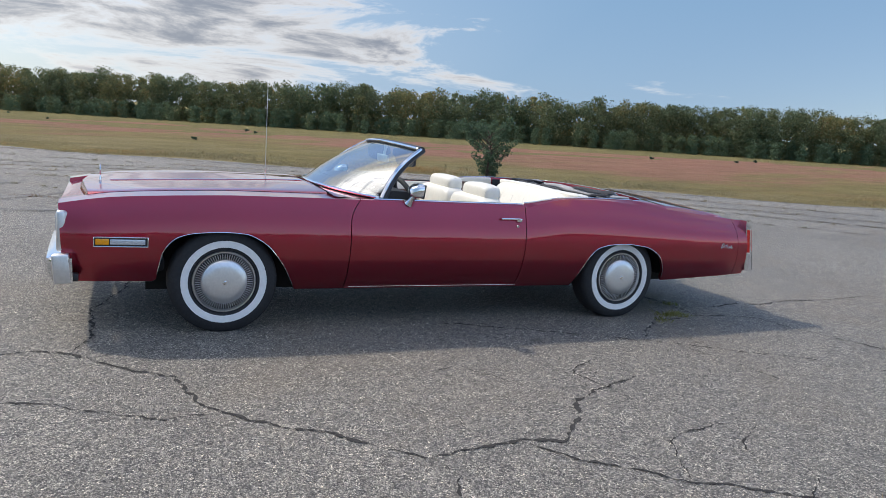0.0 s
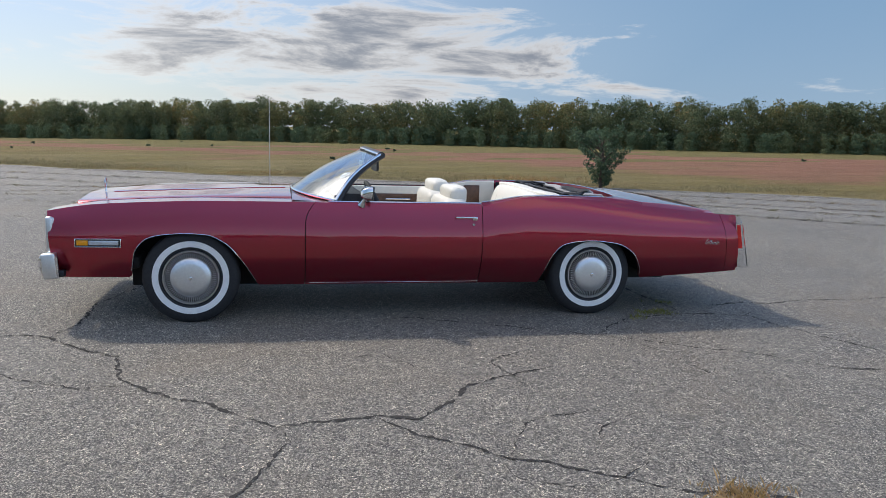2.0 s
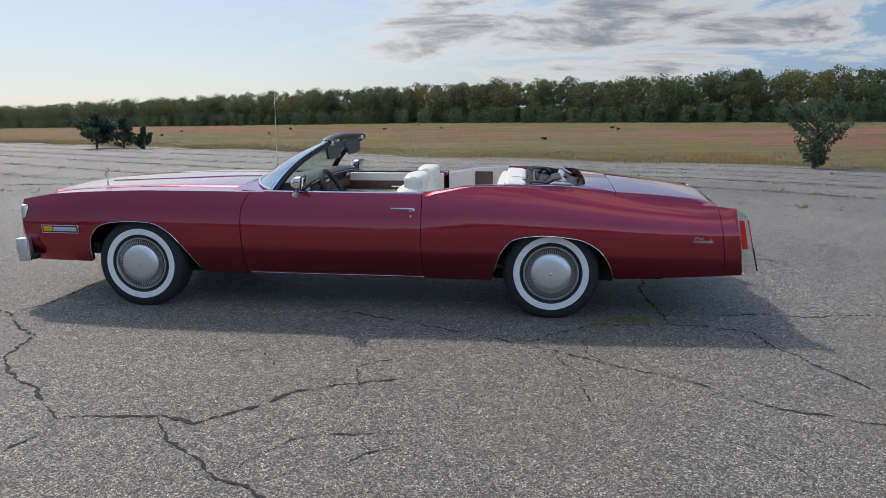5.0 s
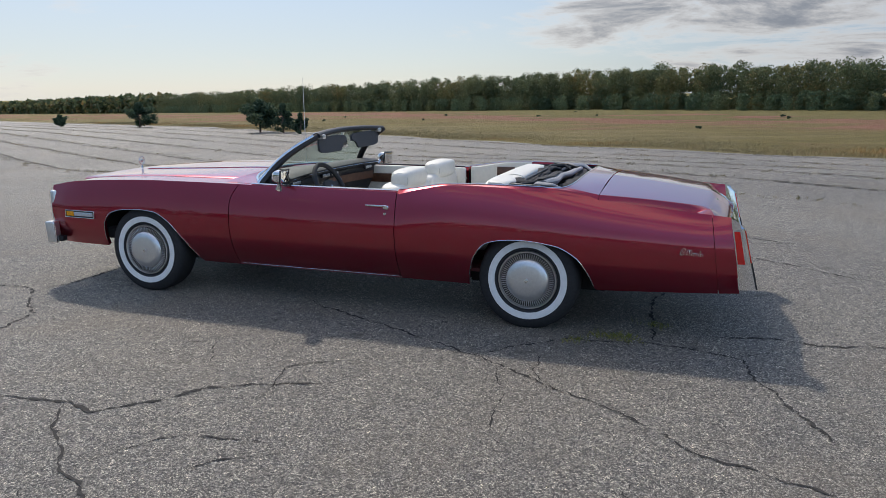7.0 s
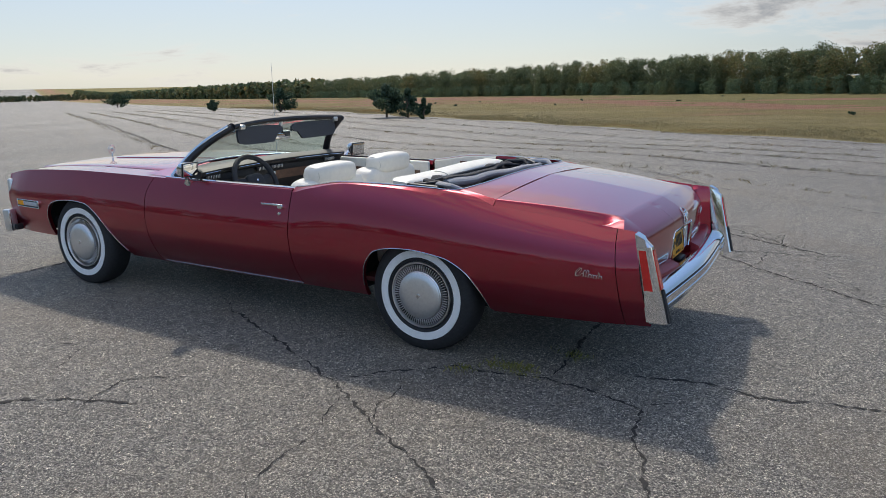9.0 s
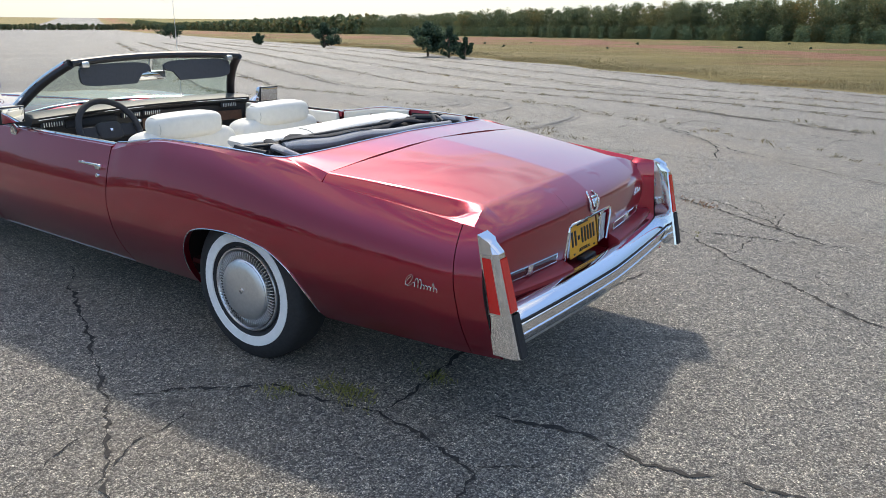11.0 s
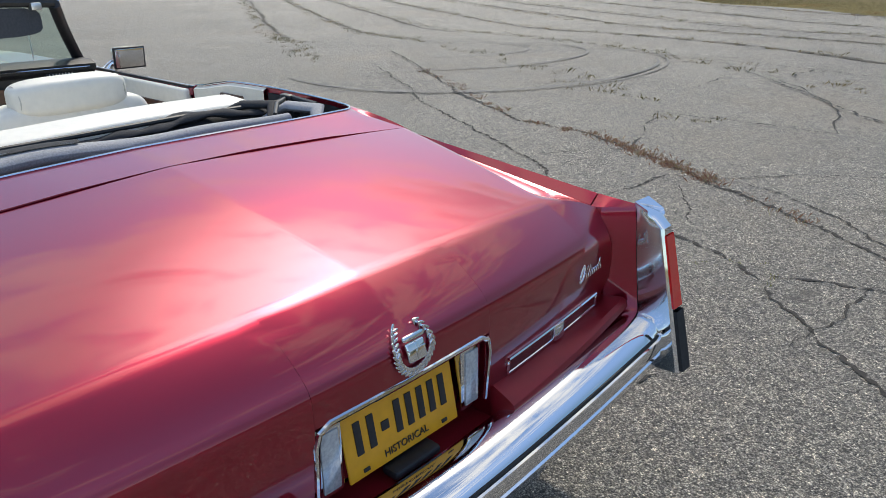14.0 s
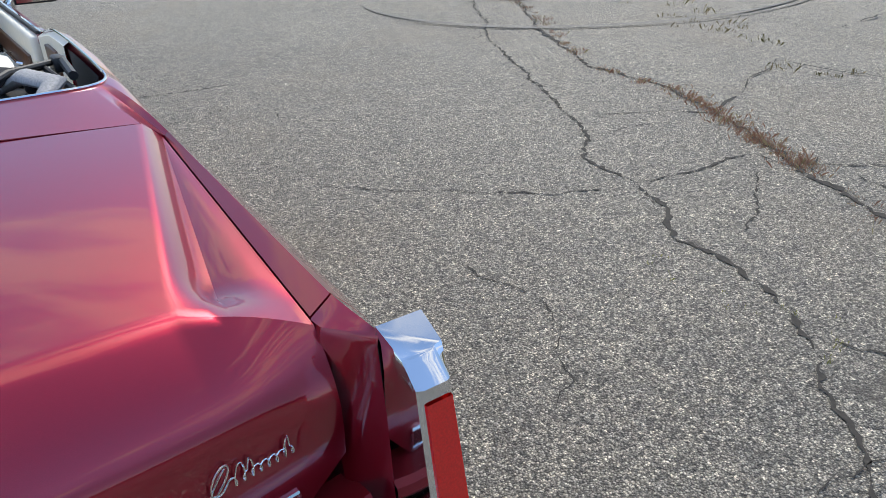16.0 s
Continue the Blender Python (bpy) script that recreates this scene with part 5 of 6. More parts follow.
plate = part("number_plate", moved(rbox((0, 0, 0), (0.006, 0.305, 0.152), 0.0025), tilt), PLATE, car, "orange plate with dark bars")
for y in (-0.117, -0.083, -0.012, 0.020, 0.052, 0.084, 0.116):
    part("plate_bar", moved(rbox((0.0045, y, 0.008), (0.003, 0.017, 0.070), 0.001), tilt), INK, plate)
part("plate_mark", moved(rbox((0.0045, -0.048, 0.004), (0.003, 0.020, 0.020), 0.001), tilt), INK, plate)
part("plate_line", moved(rbox((0.0045, 0, 0.064), (0.003, 0.12, 0.010), 0.001), tilt), INK, plate)
for s in (-1, 1):
    part("plate_slot", moved(rbox((0.0045, s * 0.11, -0.062), (0.003, 0.016, 0.008), 0.001), tilt), INK, plate)
fc = bpy.data.curves.new("plate_word", "FONT")
fc.body, fc.size, fc.align_x, fc.align_y, fc.extrude = "HISTORICAL", 0.022, "CENTER", "CENTER", 0.0008
fc.materials.append(INK)
word = new("plate_word", fc)
word.parent = plate
word.matrix_world = tilt @ Matrix.Translation((0.0048, 0.0, -0.055)) @ Matrix.Rotation(radians(90), 4, "Z") @ Matrix.Rotation(radians(90), 4, "X")
part("recess_handle", rbox((4.515, 0.0, 0.530), (0.045, 0.13, 0.022), 0.008), BLACK, rec, "black latch grip under the plate")

# wreath badge: a plain ring of leaves round a plain shield
def lid_x(y, z):
    reach = max(0.0, min(1.0, (0.902 - z) / 0.115))
    return 4.386 + (tail_x(y) - 4.386) * (1 - (1 - reach) ** 1.7)


def on_lid(a):
    y, z = 0.047 * math.cos(a), 0.795 + 0.047 * math.sin(a)
    return Vector((lid_x(y, z) + 0.003, y, z))


badge = part("tail_badge", tube([on_lid(radians(d)) for d in range(-236, 57, 8)], 0.003, 6), CHROME, car, "chrome wreath badge")
for d in range(-236, 57, 12):
    a = radians(d)
    for lean_by, off in ((0.55, 0.004), (-0.55, -0.004)):
        part("leaf", moved(cushion((0, 0, 0), (0.006, 0.0065, 0.019), 0.8, 8, 6), Matrix.Translation(on_lid(a) + Vector((0.003, off * math.cos(a), off * math.sin(a)))) @ Matrix.Rotation(a + lean_by, 4, "X")), CHROME, badge)
crest = Matrix.Translation((lid_x(0, 0.795) + 0.006, 0, 0.795)) @ Matrix.Rotation(math.atan2(lid_x(0, 0.818) - lid_x(0, 0.772), 0.046), 4, "Y")
part("shield", moved(join(rbox((0, 0, -0.004), (0.010, 0.048, 0.040), 0.006, 3), rbox((0.001, 0, 0.024), (0.010, 0.054, 0.012), 0.004), rbox((0.005, 0, -0.004), (0.004, 0.006, 0.036), 0.001), rbox((0.005, 0, 0.0), (0.004, 0.044, 0.004), 0.001)), crest), CHROME, badge, "plain chrome shield")


def flourish(origin, along, up, out, size, seed):
    """A line of looping bright wire where the car carries a script badge: one tall curl, then a run of small loops."""
    o, a, b, n = Vector(origin), Vector(along), Vector(up), Vector(out)
    pts = []
    for i in range(160):
        t = i / 159
        if t < 0.26:
            w = t / 0.26 * math.tau * 1.75
            x, z = 0.13 + 0.105 * math.cos(w + 0.9) * (1 - 0.25 * t), 0.17 + 0.17 * math.sin(w * 0.9 + 2.2)
        else:
            u = (t - 0.26) / 0.74
            tall = 0.26 if 0.08 < u < 0.19 or 0.27 < u < 0.37 or 0.80 < u < 0.90 else 0.12
            x = 0.24 + 0.76 * u - 0.030 * math.sin(u * 50 + seed)
            z = 0.02 + tall * (0.5 - 0.5 * math.cos(u * 50 + seed)) + 0.05 * (x - 0.24)
        pts.append(o + a * (x - 0.5) * size + b * (z - 0.16) * size + n * 0.004)
    return tube(pts, 0.0014, 5)


for s in (-1, 1):
    q = [o for o in car.children if o.name.startswith("rear_quarter")][0 if s < 0 else 1]
    part("script_badge", flourish((4.275, s * side_y(4.275, 0.625), 0.628), (1, s * (-0.09), -0.10), (0.10, 0, 1), (0, s, 0), 0.142, 1), CHROME, q, "bright looping script badge")
part("script_badge", flourish((tail_x(0.69) + 0.001, 0.690, 0.716), (-0.125, 1, -0.04), (0, 0.08, 1), (1, 0.1, 0), 0.125, 2), CHROME, lid, "bright looping script badge")

# reflector strips in bright frames, low on the tail
for s in (-1, 1):
    def tp(y, z, d=0.0):
        return (tail_x(y) - (0.68 - z) * 0.10 + d, s * y, z)
    outer = [tp(0.318, 0.622), tp(0.750, 0.622), tp(0.750, 0.584), tp(0.318, 0.584)]
    edge = []
    for p, q2 in zip(outer, outer[1:] + outer[:1]):
        for k in range(6):
            e = Vector(p).lerp(Vector(q2), k / 6)
            edge.append(Vector(tp(abs(e.y), e.z, 0.002)))
    frame_ob = part("reflector_frame", tube(edge, 0.0042, 6, True), CHROME, car, "bright frame of the tail reflector")
    part("reflector", grid([[tp(y, z, 0.003) for y in span(0.321, 0.747, 8)] for z in (0.586, 0.620)]), DARKLENS, frame_ob, "dark red reflector strip")
    part("reflector_crest", moved(join(rbox((0, 0, 0), (0.012, 0.042, 0.044), 0.004), rbox((0.006, 0, 0), (0.004, 0.026, 0.028), 0.002)), Matrix.Translation(tp(0.535, 0.603, 0.006))), CHROME, frame_ob, "square chrome ornament")

# filler between the lid and the bumper, dipping below the plate
rows = []
ys = sorted(span(-0.845, 0.845, 44) + [-0.262, -0.252, -0.244, 0.244, 0.252, 0.262])
for k in range(6):
    row = []
    for y in ys:
        e = tail_x(y) - 0.010
        rise = 0.030 * (abs(y) / 0.84) ** 2
        out = ((-0.02, 0.580), (0.004, 0.578), (0.050, 0.556 + rise), (0.062, 0.548 + rise), (0.066, 0.533 + rise), (0.050, 0.515 + rise))[k]
        dip = ((4.452, 0.512), (4.48, 0.508), (4.52, 0.511), (4.555, 0.520), (4.585, 0.528), (4.595, 0.505))[k]
        m = max(0.0, min(1.0, (0.262 - abs(y)) / 0.018))
        row.append((lerp(e + out[0], dip[0], m), y, lerp(out[1], dip[1], m)))
    rows.append(row)
part("tail_filler", grid(rows), FLEX, car, "red flexible filler panel", angle=32)
# ---- rear bumper and tail lamps
sec = [(-0.11, 0.532), (-0.085, 0.541), (-0.066, 0.542), (-0.030, 0.534), (-0.010, 0.522), (0.002, 0.508), (0.002, 0.499), (0.012, 0.495), (0.015, 0.489), (0.015, 0.464), (0.010, 0.460), (0.010, 0.454), (0.015, 0.450), (0.012, 0.424), (0.002, 0.412), (-0.03, 0.406), (-0.11, 0.406)]
path = [(4.660 - 0.060 * abs(y) ** 1.4, y, 1.0) for y in span(-0.845, 0.845, 24)]
path = [(path[0][0] - 0.035, -0.878, 0.6), (path[0][0] - 0.010, -0.868, 0.9)] + path + [(path[-1][0] - 0.010, 0.868, 0.9), (path[-1][0] - 0.035, 0.878, 0.6)]
rb = part("rear_bumper", bar(path, sec), CHROME, car, "heavy chrome rear bumper")
part("rub_strip", tube([(x + 0.003, y, 0.5035) for x, y, k in path[2:-2]], 0.0045, 6), RUBBER, rb, "thin black rubbing strip")
low = [(-0.10, 0.415), (-0.018, 0.412), (-0.030, 0.372), (-0.12, 0.366)]
part("bumper_apron", bar(path[2:-2], low), SATIN, rb, "dull metal lower apron")

POD = [(4.507, 0.955, 0.165), (4.560, 0.953, 0.225), (4.576, 0.944, 0.245), (4.580, 0.938, 0.245), (4.580, 0.900, 0.245), (4.574, 0.891, 0.24), (4.545, 0.886, 0.20), (4.505, 0.882, 0.15)]


def pod_ring(z):
    """The pod's outline at a height: it leans back towards its foot and tapers at the cap."""
    low = max(0.0, min(1.0, (0.80 - z) / 0.40))
    top = max(0.0, z - 0.790)
    return [(x + lean * (0.785 - z) - top * (0.30 if 1 < i < 6 else 0.0), y - low * (0.026 if i > 3 else 0.016), z - top * max(0.0, x - 4.505) * 7.0) for i, (x, y, lean) in enumerate(POD)]


def pod_face(i, j, z0, z1, a0, a1, out):
    rows = []
    for z in span(z0, z1, 6):
        r = pod_ring(z)
        p, q = Vector(r[i]), Vector(r[j])
        n = Vector(((q - p).y, -(q - p).x, 0)).normalized()
        if i == 0:
            n = n if n.y > 0 else -n
        elif n.x < 0:
            n = -n
        rows.append([p.lerp(q, a) + n * out for a in (a0, a0 + 0.02, a1 - 0.02, a1)])
        rows[-1][0] -= n * (out + 0.004)
        rows[-1][3] -= n * (out + 0.004)
    return grid(rows)


for s in (-1, 1):
    def sd(g):
        return g if s > 0 else mirrored(g)
    pod = part("tail_lamp", sd(loft([pod_ring(z) for z in (0.398, 0.405, 0.44, 0.545, 0.57, 0.68, 0.790, 0.832, 0.850, 0.854)])), CHROME, car, "chrome tail lamp pod", angle=30)
    part("side_lens", sd(pod_face(0, 1, 0.565, 0.772, 0.14, 0.84, 0.003)), REDLENS, pod, "red side lamp lens")
    part("lens_frame", sd(pod_face(0, 1, 0.556, 0.781, 0.06, 0.92, 0.0015)), STEEL, pod, "bright lens surround")
    part("rear_lens", sd(pod_face(3, 4, 0.575, 0.772, -0.05, 1.05, 0.005)), REDLENS, pod, "red tail lamp lens")
    part("impact_pad", sd(pod_face(3, 4, 0.402, 0.568, 0.05, 0.98, 0.010)), RUBBER, pod, "dark rubber impact pad")
    part("lamp_gasket", sd(grid([[(shear(4.50, z) - 0.004, side_y(4.50, z) - 0.0015, z), (4.50 + (0.842 - z) * 0.10 - 0.004, 0.880, min(z, 0.838))] for z in span(0.366, 0.848, 12)])), BLACK, pod)

# ---- underbody
part("underbody", join(rbox((1.95, 0, 0.30), (4.3, 1.10, 0.14), 0.03), rbox((1.66, 0, 0.315), (2.1, 1.62, 0.07), 0.03), rbox((4.05, 0, 0.40), (0.7, 1.60, 0.12), 0.03), rbox((-0.62, 0, 0.45), (0.5, 1.70, 0.10), 0.03), rbox((0.1, 0, 0.60), (1.4, 1.0, 0.3), 0.03)), DARK, car)


# ---- wheels
fin_ob = part("cover_fin", rbox((0.1690, -0.003, 0), (0.038, 0.011, 0.0042), 0.0012, 1), STEEL)
FIN = fin_ob.data
bpy.data.objects.remove(fin_ob)


def wheel(x, side):
    s = 1 if side > 0 else -1
    m = Matrix.Translation((x, s * 0.925, 0.346)) @ (Matrix.Identity(4) if s > 0 else Matrix.Diagonal((1, -1, 1, 1)))
    tyre = revolve([(0.205, -0.20), (0.27, -0.215), (0.325, -0.205), (0.350, -0.185), (0.357, -0.15), (0.357, -0.06), (0.350, -0.025), (0.332, -0.006), (0.300, 0.001), (0.284, 0.002), (0.240, -0.002), (0.222, -0.008), (0.205, -0.018), (0.19, -0.05)], 72)
    w = part("wheel", moved(tyre, m), RUBBER, car, "black tyre with a wide white wall")
    part("white_wall", moved(revolve([(0.2785, 0.0015), (0.2775, 0.0045), (0.256, 0.0050), (0.233, 0.0025), (0.232, -0.003)], 72), m), WHITEWALL, w, "white sidewall band")
    part("wheel_cover", moved(revolve([(0.2075, -0.022), (0.2075, -0.008), (0.203, 0.000), (0.197, 0.000), (0.192, -0.008), (0.188, -0.018), (0.184, -0.020), (0.152, -0.020), (0.148, 0.002), (0.143, 0.006)], 72), m), STEEL, w, "brushed metal wheel cover")
    part("vent_ring", moved(revolve([(0.1890, -0.0150), (0.1495, -0.0150)], 72), m), BLACK, w)
    for k in range(72):
        fin = new("cover_fin", FIN)
        fin.parent = w
        fin.matrix_basis = m @ Matrix.Rotation(math.tau * k / 72, 4, "Y")
    part("hub_dome", moved(revolve([(0.143, 0.002), (0.143, 0.010), (0.138, 0.015), (0.10, 0.020), (0.05, 0.023), (0.0001, 0.024)], 64), m), SATIN, w, "plain silver dome")
    part("hub_badge", moved(rbox((0, 0.025, 0), (0.020, 0.004, 0.026), 0.002), m @ Matrix.Rotation(radians(40), 4, "Y")), CHROME, w)


for x in (0.0, 3.208):
    for s in (-1, 1):
        wheel(x, s)

# ---- cabin
part("cabin_floor", join(rbox((1.95, 0, 0.37), (1.9, 1.66, 0.03), 0.01), rbox((1.08, 0, 0.62), (0.03, 1.66, 0.55), 0.01), rbox((2.0, 0, 0.44), (1.6, 0.28, 0.14), 0.05)), MAROON, car, "maroon carpeted cabin floor")
for s in (-1, 1):
    pan = part("door_panel", rbox((1.60, s * 0.862, 0.66), (1.22, 0.040, 0.52), 0.014, 3), LEATHER, car, "white door lining")
    part("carpet_strip", rbox((1.62, s * 0.838, 0.80), (1.02, 0.014, 0.085), 0.004), WOOD, pan, "dark brown inset")
    part("arm_rest", rbox((1.72, s * 0.80, 0.72), (0.62, 0.10, 0.06), 0.02, 3), LEATHER, pan)
    part("pull_handle", tube([(1.70, s * 0.826, 0.785), (1.70, s * 0.812, 0.79), (1.95, s * 0.812, 0.79), (1.95, s * 0.826, 0.785)], 0.007, 6), CHROME, pan, "chrome pull handle")
    part("window_slot", rbox((1.62, s * 0.876, 0.928), (1.16, 0.014, 0.012), 0.003), BLACK, pan)
    qp = part("rear_side_panel", grid([[(x, s * (OPEN_Y(x) - 0.018), z) for x in span(2.26, 2.84, 14)] for z in (0.755, 0.80)] + [[(x, s * (OPEN_Y(x) - 0.018), OPEN_Z(x) - 0.012) for x in span(2.26, 2.84, 14)], [(x, s * (OPEN_Y(x) + 0.004), OPEN_Z(x) + 0.0) for x in span(2.26, 2.84, 14)]]), LEATHER, car, "white rear side lining")
    part("dark_inset", rbox((2.60, s * 0.850, 0.845), (0.17, 0.014, 0.19), 0.004), WOOD, qp, "dark brown inset panel")


def seat_bits(ob, pts, r=0.0035):
    part("seam", tube(pts, r, 5), SEAM, ob)


part("front_seat_base", cushion((1.78, 0, 0.52), (0.60, 1.46, 0.24), 0.3), LEATHER, car, "white leather front seat cushion")
for s in (-1, 1):
    back = part("front_seat_back", cushion((2.09, s * 0.36, 0.71), (0.22, 0.68, 0.46), 0.34, 32, 18), LEATHER, car, "white leather front seat back")
    seat_bits(back, [(2.185, s * 0.36 - 0.31, 0.60), (2.202, s * 0.36 - 0.2, 0.80), (2.202, s * 0.36 + 0.2, 0.80), (2.185, s * 0.36 + 0.31, 0.60)])
    shoulder = part("shoulder_roll", cushion((2.10, s * 0.37, 0.872), (0.17, 0.58, 0.12), 0.5, 32, 14), LEATHER, back)
    rest = part("head_rest", cushion((2.125, s * 0.368, 0.960), (0.175, 0.470, 0.152), 0.52, 40, 22), LEATHER, car, "wide white leather head rest")
    seat_bits(rest, [(2.125 + 0.070 * math.cos(a), s * 0.368 - 0.212, 0.960 + 0.058 * math.sin(a)) for a in span(0, math.tau, 24)], 0.0025)
    seat_bits(rest, [(2.125 + 0.070 * math.cos(a), s * 0.368 + 0.212, 0.960 + 0.058 * math.sin(a)) for a in span(0, math.tau, 24)], 0.0025)
part("rear_seat_base", cushion((2.50, 0, 0.52), (0.52, 1.36, 0.24), 0.3), LEATHER, car, "white leather rear seat cushion")
lean = Matrix.Translation((2.80, 0, 0.712)) @ Matrix.Rotation(radians(18), 4, "Y")
rear_back = part("rear_seat_back", moved(cushion((0, 0, 0), (0.20, 1.30, 0.54), 0.30, 40, 22), lean), LEATHER, car, "white leather rear seat back")
for y in (-0.42, -0.21, 0.0, 0.21, 0.42):
    part("seam", moved(tube([(-0.101, y, -0.2), (-0.1005, y, 0.0), (-0.097, y, 0.15)], 0.0035, 5), lean), SEAM, rear_back)
shelf_rows = []
for y in [-0.685, -0.675, -0.65] + span(-0.60, 0.62, 24) + [0.665, 0.69, 0.70]:
    end = min(1.0, (0.70 - abs(y - 0.0075) + 0.002) / 0.05)
    dent = 0.004 if min(abs(y + 0.22), abs(y - 0.24)) < 0.02 else 0.0
    hx, hz = 0.085 * (0.6 + 0.4 * end), 0.030 * (0.35 + 0.65 * end) - dent
    shelf_rows.append([(2.925 + hx * math.copysign(abs(math.cos(a)) ** 0.5, math.cos(a)), y, 0.968 + 0.004 * math.sin(y * 6) + hz * math.copysign(abs(math.sin(a)) ** 0.6, math.sin(a)) - 0.12 * hx * math.cos(a)) for a in [math.tau * i / 20 for i in range(20)]])
shelf_ob = part("rear_seat_shelf", loft(shelf_rows), LEATHER, car, "white leather roll behind the rear seat")
for y in (-0.22, 0.24):
    part("seam", tube([(2.925 + 0.086 * math.cos(a), y, 0.967 + 0.030 * math.sin(a)) for a in span(0.2, math.pi - 0.2, 10)], 0.003, 5), SEAM, shelf_ob)

# ---- folded top in its well
part("top_well", join(grid([[(2.86, y, 0.80) for y in span(-0.84, 0.84, 6)], [(3.47, y, 0.74) for y in span(-0.78, 0.78, 6)], [(3.475, y, 0.975) for y in span(-0.76, 0.76, 6)]]),
                      *[grid([[(x, s * (OPEN_Y(min(x, 3.30)) - 0.010 - max(0, x - 3.30) * 0.35), z) for x in span(2.86, 3.46, 10)] for z in (0.74, 0.85, 0.975)]) for s in (-1, 1)]), BLACKCLOTH, car, "black lined well for the folded top")
FOLD = Matrix.Translation((0, 0, 0.032))


def roll(x, z, y0, y1, r, squash, mat, label, seed, sag=0.012):
    rr = random.Random(seed)
    ph = [rr.uniform(0, 6) for _ in range(4)]
    ys = span(y0, y1, 40)
    pts = [(x + 0.022 * math.sin(y * 5 + ph[0]) + 0.010 * math.sin(y * 17 + ph[1]), y, z + sag * math.sin(y * 7 + ph[2]) + 0.5 * sag * math.sin(y * 19 + ph[3])) for y in ys]
    rad = [r * (0.85 + 0.22 * math.sin(i * 0.9 + ph[1])) * min(1, 0.35 + i / 4, 0.35 + (40 - i) / 4) for i in range(41)]
    return part("folded_top", moved(tube(pts, rad, 12, squash=squash), FOLD), mat, car, label)


roll(3.03, 0.905, -0.74, 0.74, 0.070, 0.55, BLACKCLOTH, "folded black canvas top", 1)
roll(3.14, 0.885, -0.76, 0.76, 0.080, 0.45, BLACKCLOTH, "folded black canvas top", 2)
roll(3.37, 0.905, -0.66, 0.70, 0.060, 0.45, BLACKCLOTH, "folded black canvas top", 4)
roll(3.11, 0.935, -0.05, 0.66, 0.030, 0.5, BLACKCLOTH, "folded black canvas top", 5)
# one long pleat of the grey lining, curled over at the driver's end and running out towards the other side
pleat = []
for u in span(0, 1, 48):
    y = lerp(-0.66, 0.62, u)
    x = lerp(3.235, 3.330, u) + 0.010 * math.sin(u * 11)
    z = lerp(0.952, 0.944, u) + 0.004 * math.sin(u * 17 + 1)
    w, t = lerp(0.085, 0.018, u**0.7), lerp(0.040, 0.016, u**0.6)
    swell = 0.55 + 0.45 * min(1.0, u / 0.06)
    pleat.append([(x + w * swell * math.cos(a) - 0.3 * t * math.sin(a), y - 0.03 * math.cos(a) * (1 - u), z + t * swell * math.sin(a) + 0.20 * w * math.cos(a)) for a in [math.tau * i / 16 for i in range(16)]])
part("folded_top", moved(loft(pleat), FOLD), GREYCLOTH, car, "long grey pleat of the folded top's lining")
inner = [[(p[0] - 0.012, p[1] - 0.006, p[2] + 0.010) for p in row[2:7]] for row in pleat[:24]]
part("lining_edge", moved(grid(inner), FOLD), BLACKCLOTH, car, "dark edge of the folded lining")
part("top_bow", tube([(3.33, -0.79, 0.945), (3.10, -0.75, 0.982), (3.075, -0.4, 0.986), (3.075, 0.4, 0.986), (3.10, 0.75, 0.982), (3.33, 0.79, 0.945)], 0.009, 8), BLACK, car, "black steel bow of the folding top")
for s in (-1, 1):
    curl = [(3.13, s * 0.62, 0.905), (3.22, s * 0.69, 0.958), (3.33, s * 0.735, 0.955), (3.42, s * 0.66, 0.915)]
    part("canvas_fold", moved(tube(curl, [0.010, 0.032, 0.030, 0.012], 12, squash=0.55), FOLD), GREYCLOTH, car, "creased fold of the top's lining")
    part("canvas_fold", moved(tube([(3.00, s * 0.50, 0.915), (3.07, s * 0.60, 0.958), (3.17, s * 0.66, 0.962), (3.24, s * 0.60, 0.93)], [0.010, 0.026, 0.022, 0.010], 12, squash=0.6), FOLD), BLACKCLOTH, car, "small crumpled fold of the lowered top")
    part("top_hinge", moved(join(tube([(2.92, s * 0.79, 0.89), (3.08, s * 0.80, 0.958), (3.26, s * 0.79, 0.950)], 0.012, 8), rbox((3.08, s * 0.79, 0.950), (0.06, 0.03, 0.04), 0.008), rbox((3.24, s * 0.70, 0.945), (0.035, 0.035, 0.05), 0.008), tube([(3.08, s * 0.78, 0.955), (3.20, s * 0.66, 0.968), (3.30, s * 0.58, 0.955)], 0.008, 8)), FOLD), BLACK, car, "black hinge of the folding top")

# ---- dashboard and wheel
prof = [(1.02, 0.955), (1.12, 0.972), (1.24, 0.972), (1.285, 0.955), (1.275, 0.925), (1.235, 0.90), (1.225, 0.80), (1.16, 0.70), (1.06, 0.66)]
dash_rows = [[(x + 0.05 * (y / 0.84) ** 2, y, z + (0.026 if z > 0.7 else 0) - 0.012 * (y / 0.84) ** 2) for x, z in prof] for y in span(-0.835, 0.835, 24)]
dash = part("dashboard", loft(dash_rows), DASH, car, "black padded dashboard", angle=30)
shelf = [[(lerp(0.765 + 0.32 * (abs(y) / 0.862) ** 2.2, max(1.10, 0.775 + 0.32 * (abs(y) / 0.862) ** 2.2), t), y, lerp(0.955 - 0.030 * (y / 0.862) ** 2, 0.985 - 0.012 * (y / 0.84) ** 2, t)) for y in span(-0.83, 0.83, 24)] for t in span(0, 1, 5)]
part("dash_top", grid(shelf), DASH, dash, "black top of the dashboard under the glass")
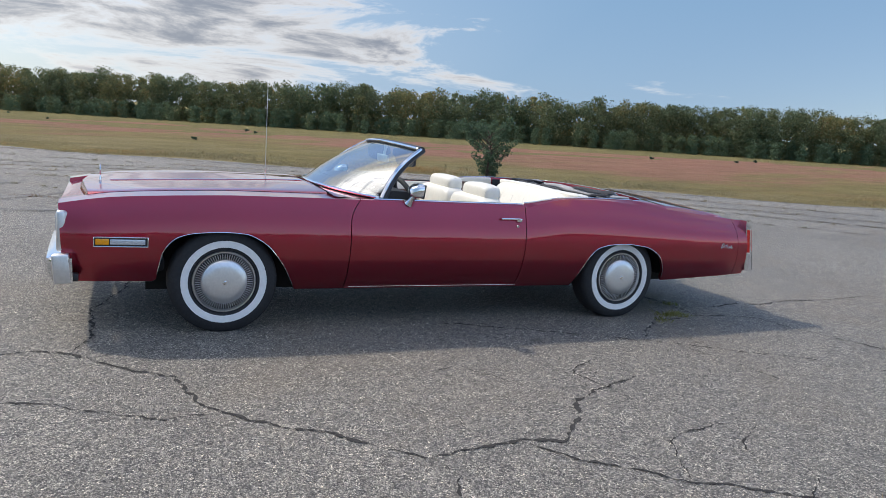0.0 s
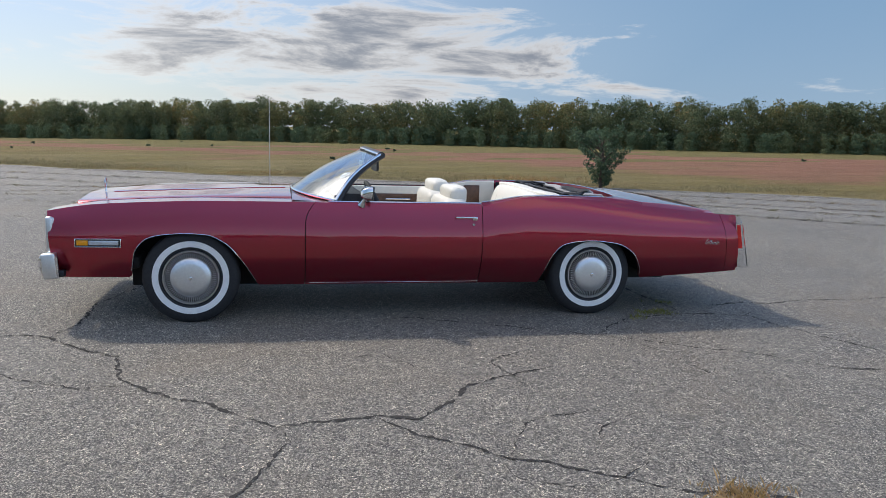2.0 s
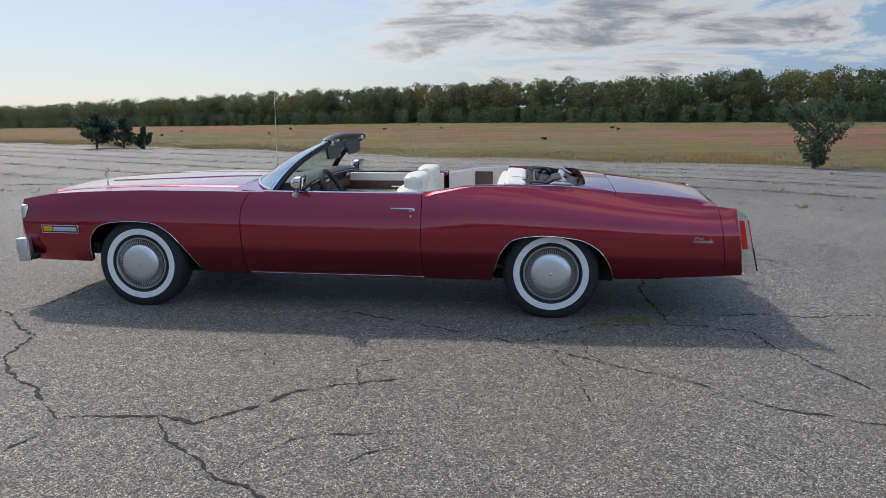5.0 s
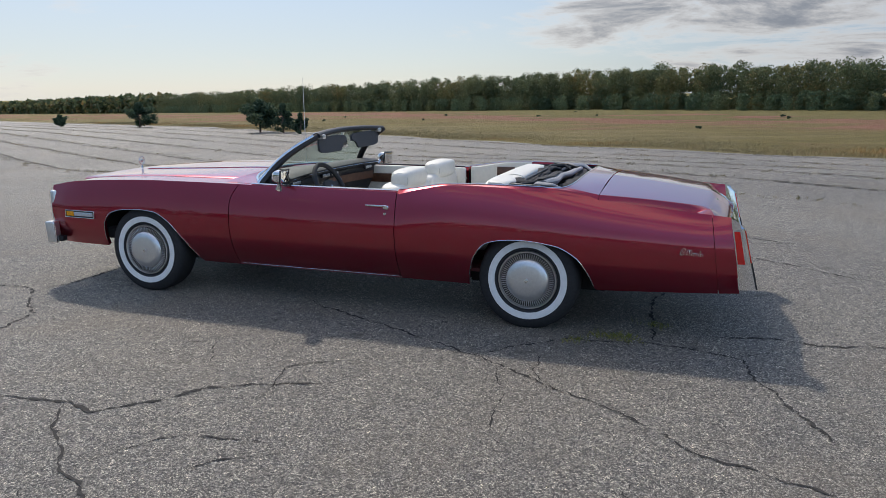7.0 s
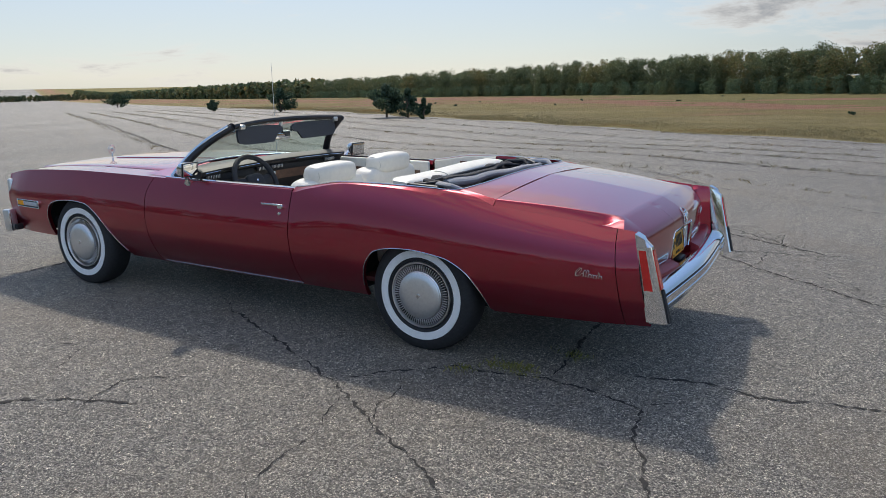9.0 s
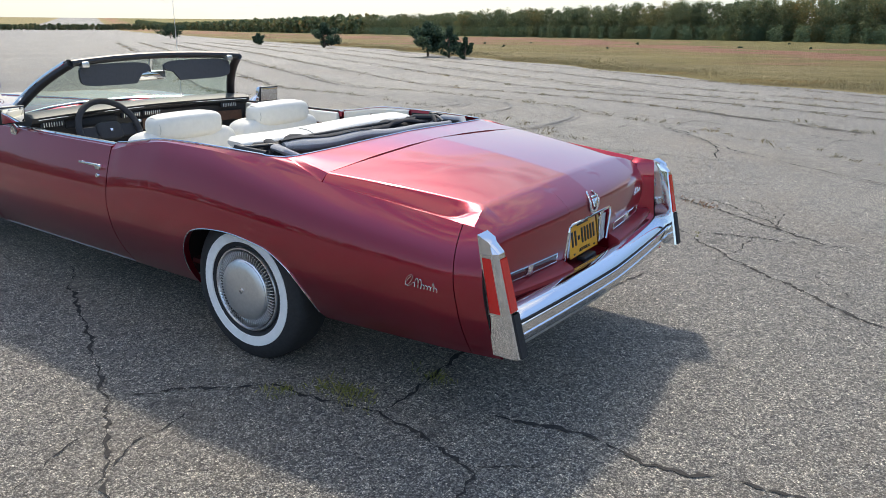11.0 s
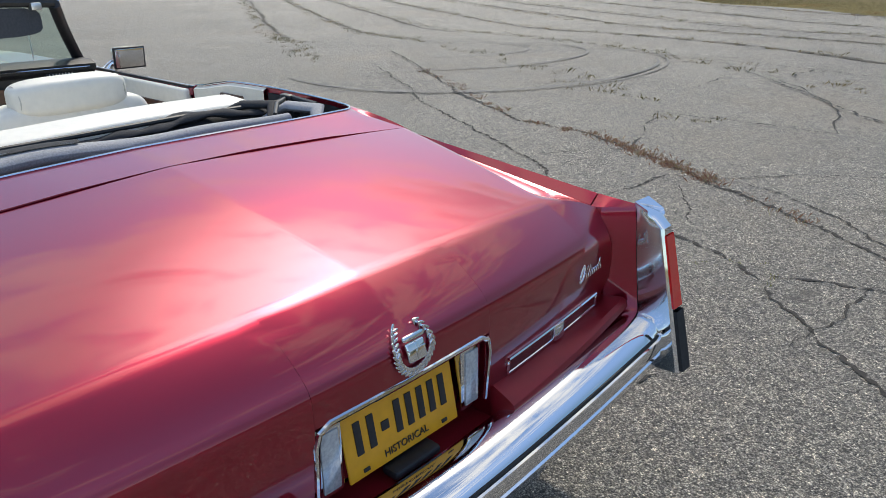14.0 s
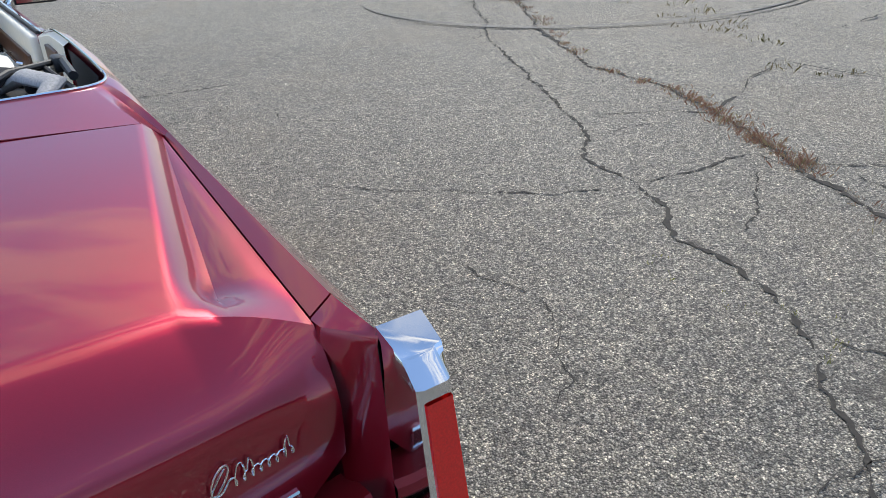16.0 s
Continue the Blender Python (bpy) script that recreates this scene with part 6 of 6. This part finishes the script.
part("dash_trim", tube([(1.290 + 0.05 * (y / 0.84) ** 2, y, 0.968 - 0.012 * (y / 0.84) ** 2) for y in span(-0.80, 0.80, 24)], 0.003, 6), CHROME, dash, "bright dashboard strip")
part("wood_band", grid([[(1.252 + 0.05 * (y / 0.84) ** 2, y, z - 0.012 * (y / 0.84) ** 2) for y in span(-0.05, 0.78, 12)] for z in (0.815, 0.885)]), WOOD, dash, "dark wood band")
for y in (-0.70, -0.14, 0.02, 0.66):
    v = part("air_vent", rbox((1.262 + 0.05 * (y / 0.84) ** 2, y, 0.922), (0.02, 0.15, 0.036), 0.006), GREYDASH, car, "dark framed air vent")
    for k in range(8):
        part("vent_slat", rbox((1.273 + 0.05 * (y / 0.84) ** 2, y - 0.056 + 0.016 * k, 0.922), (0.006, 0.005, 0.026), 0.001, 1), STEEL, v)
part("instrument_panel", join(rbox((1.25, -0.42, 0.908), (0.03, 0.36, 0.06), 0.01), rbox((1.262, -0.42, 0.908), (0.012, 0.33, 0.044), 0.004)), GREYDASH, dash, "dark instrument panel")
wm = Matrix.Translation((1.455, -0.42, 0.868)) @ Matrix.Rotation(radians(62), 4, "Y")
rimg = tube([(0.198 * math.cos(math.tau * i / 48), 0.198 * math.sin(math.tau * i / 48), 0) for i in range(48)], 0.0195, 12, True)
sw = part("steering_wheel", moved(rimg, wm), GREYDASH, car, "dark grey steering wheel")
part("spokes", moved(join(rbox((0, 0, -0.02), (0.085, 0.36, 0.022), 0.010, 3), cushion((0, 0, -0.012), (0.12, 0.17, 0.05), 0.5)), wm), GREYDASH, sw)
part("horn_badge", moved(rbox((0, 0, 0.016), (0.018, 0.018, 0.006), 0.002), wm), CHROME, sw)
part("steering_column", moved(tube([(0, 0, -0.02), (0, 0, -0.26)], [0.035, 0.045], 14), wm), GREYDASH, sw)
part("gear_lever", join(tube([(1.40, -0.40, 0.86), (1.43, -0.20, 0.90)], 0.006, 6), cushion((1.432, -0.195, 0.902), (0.02, 0.03, 0.02), 0.8, 10, 8)), CHROME, sw)
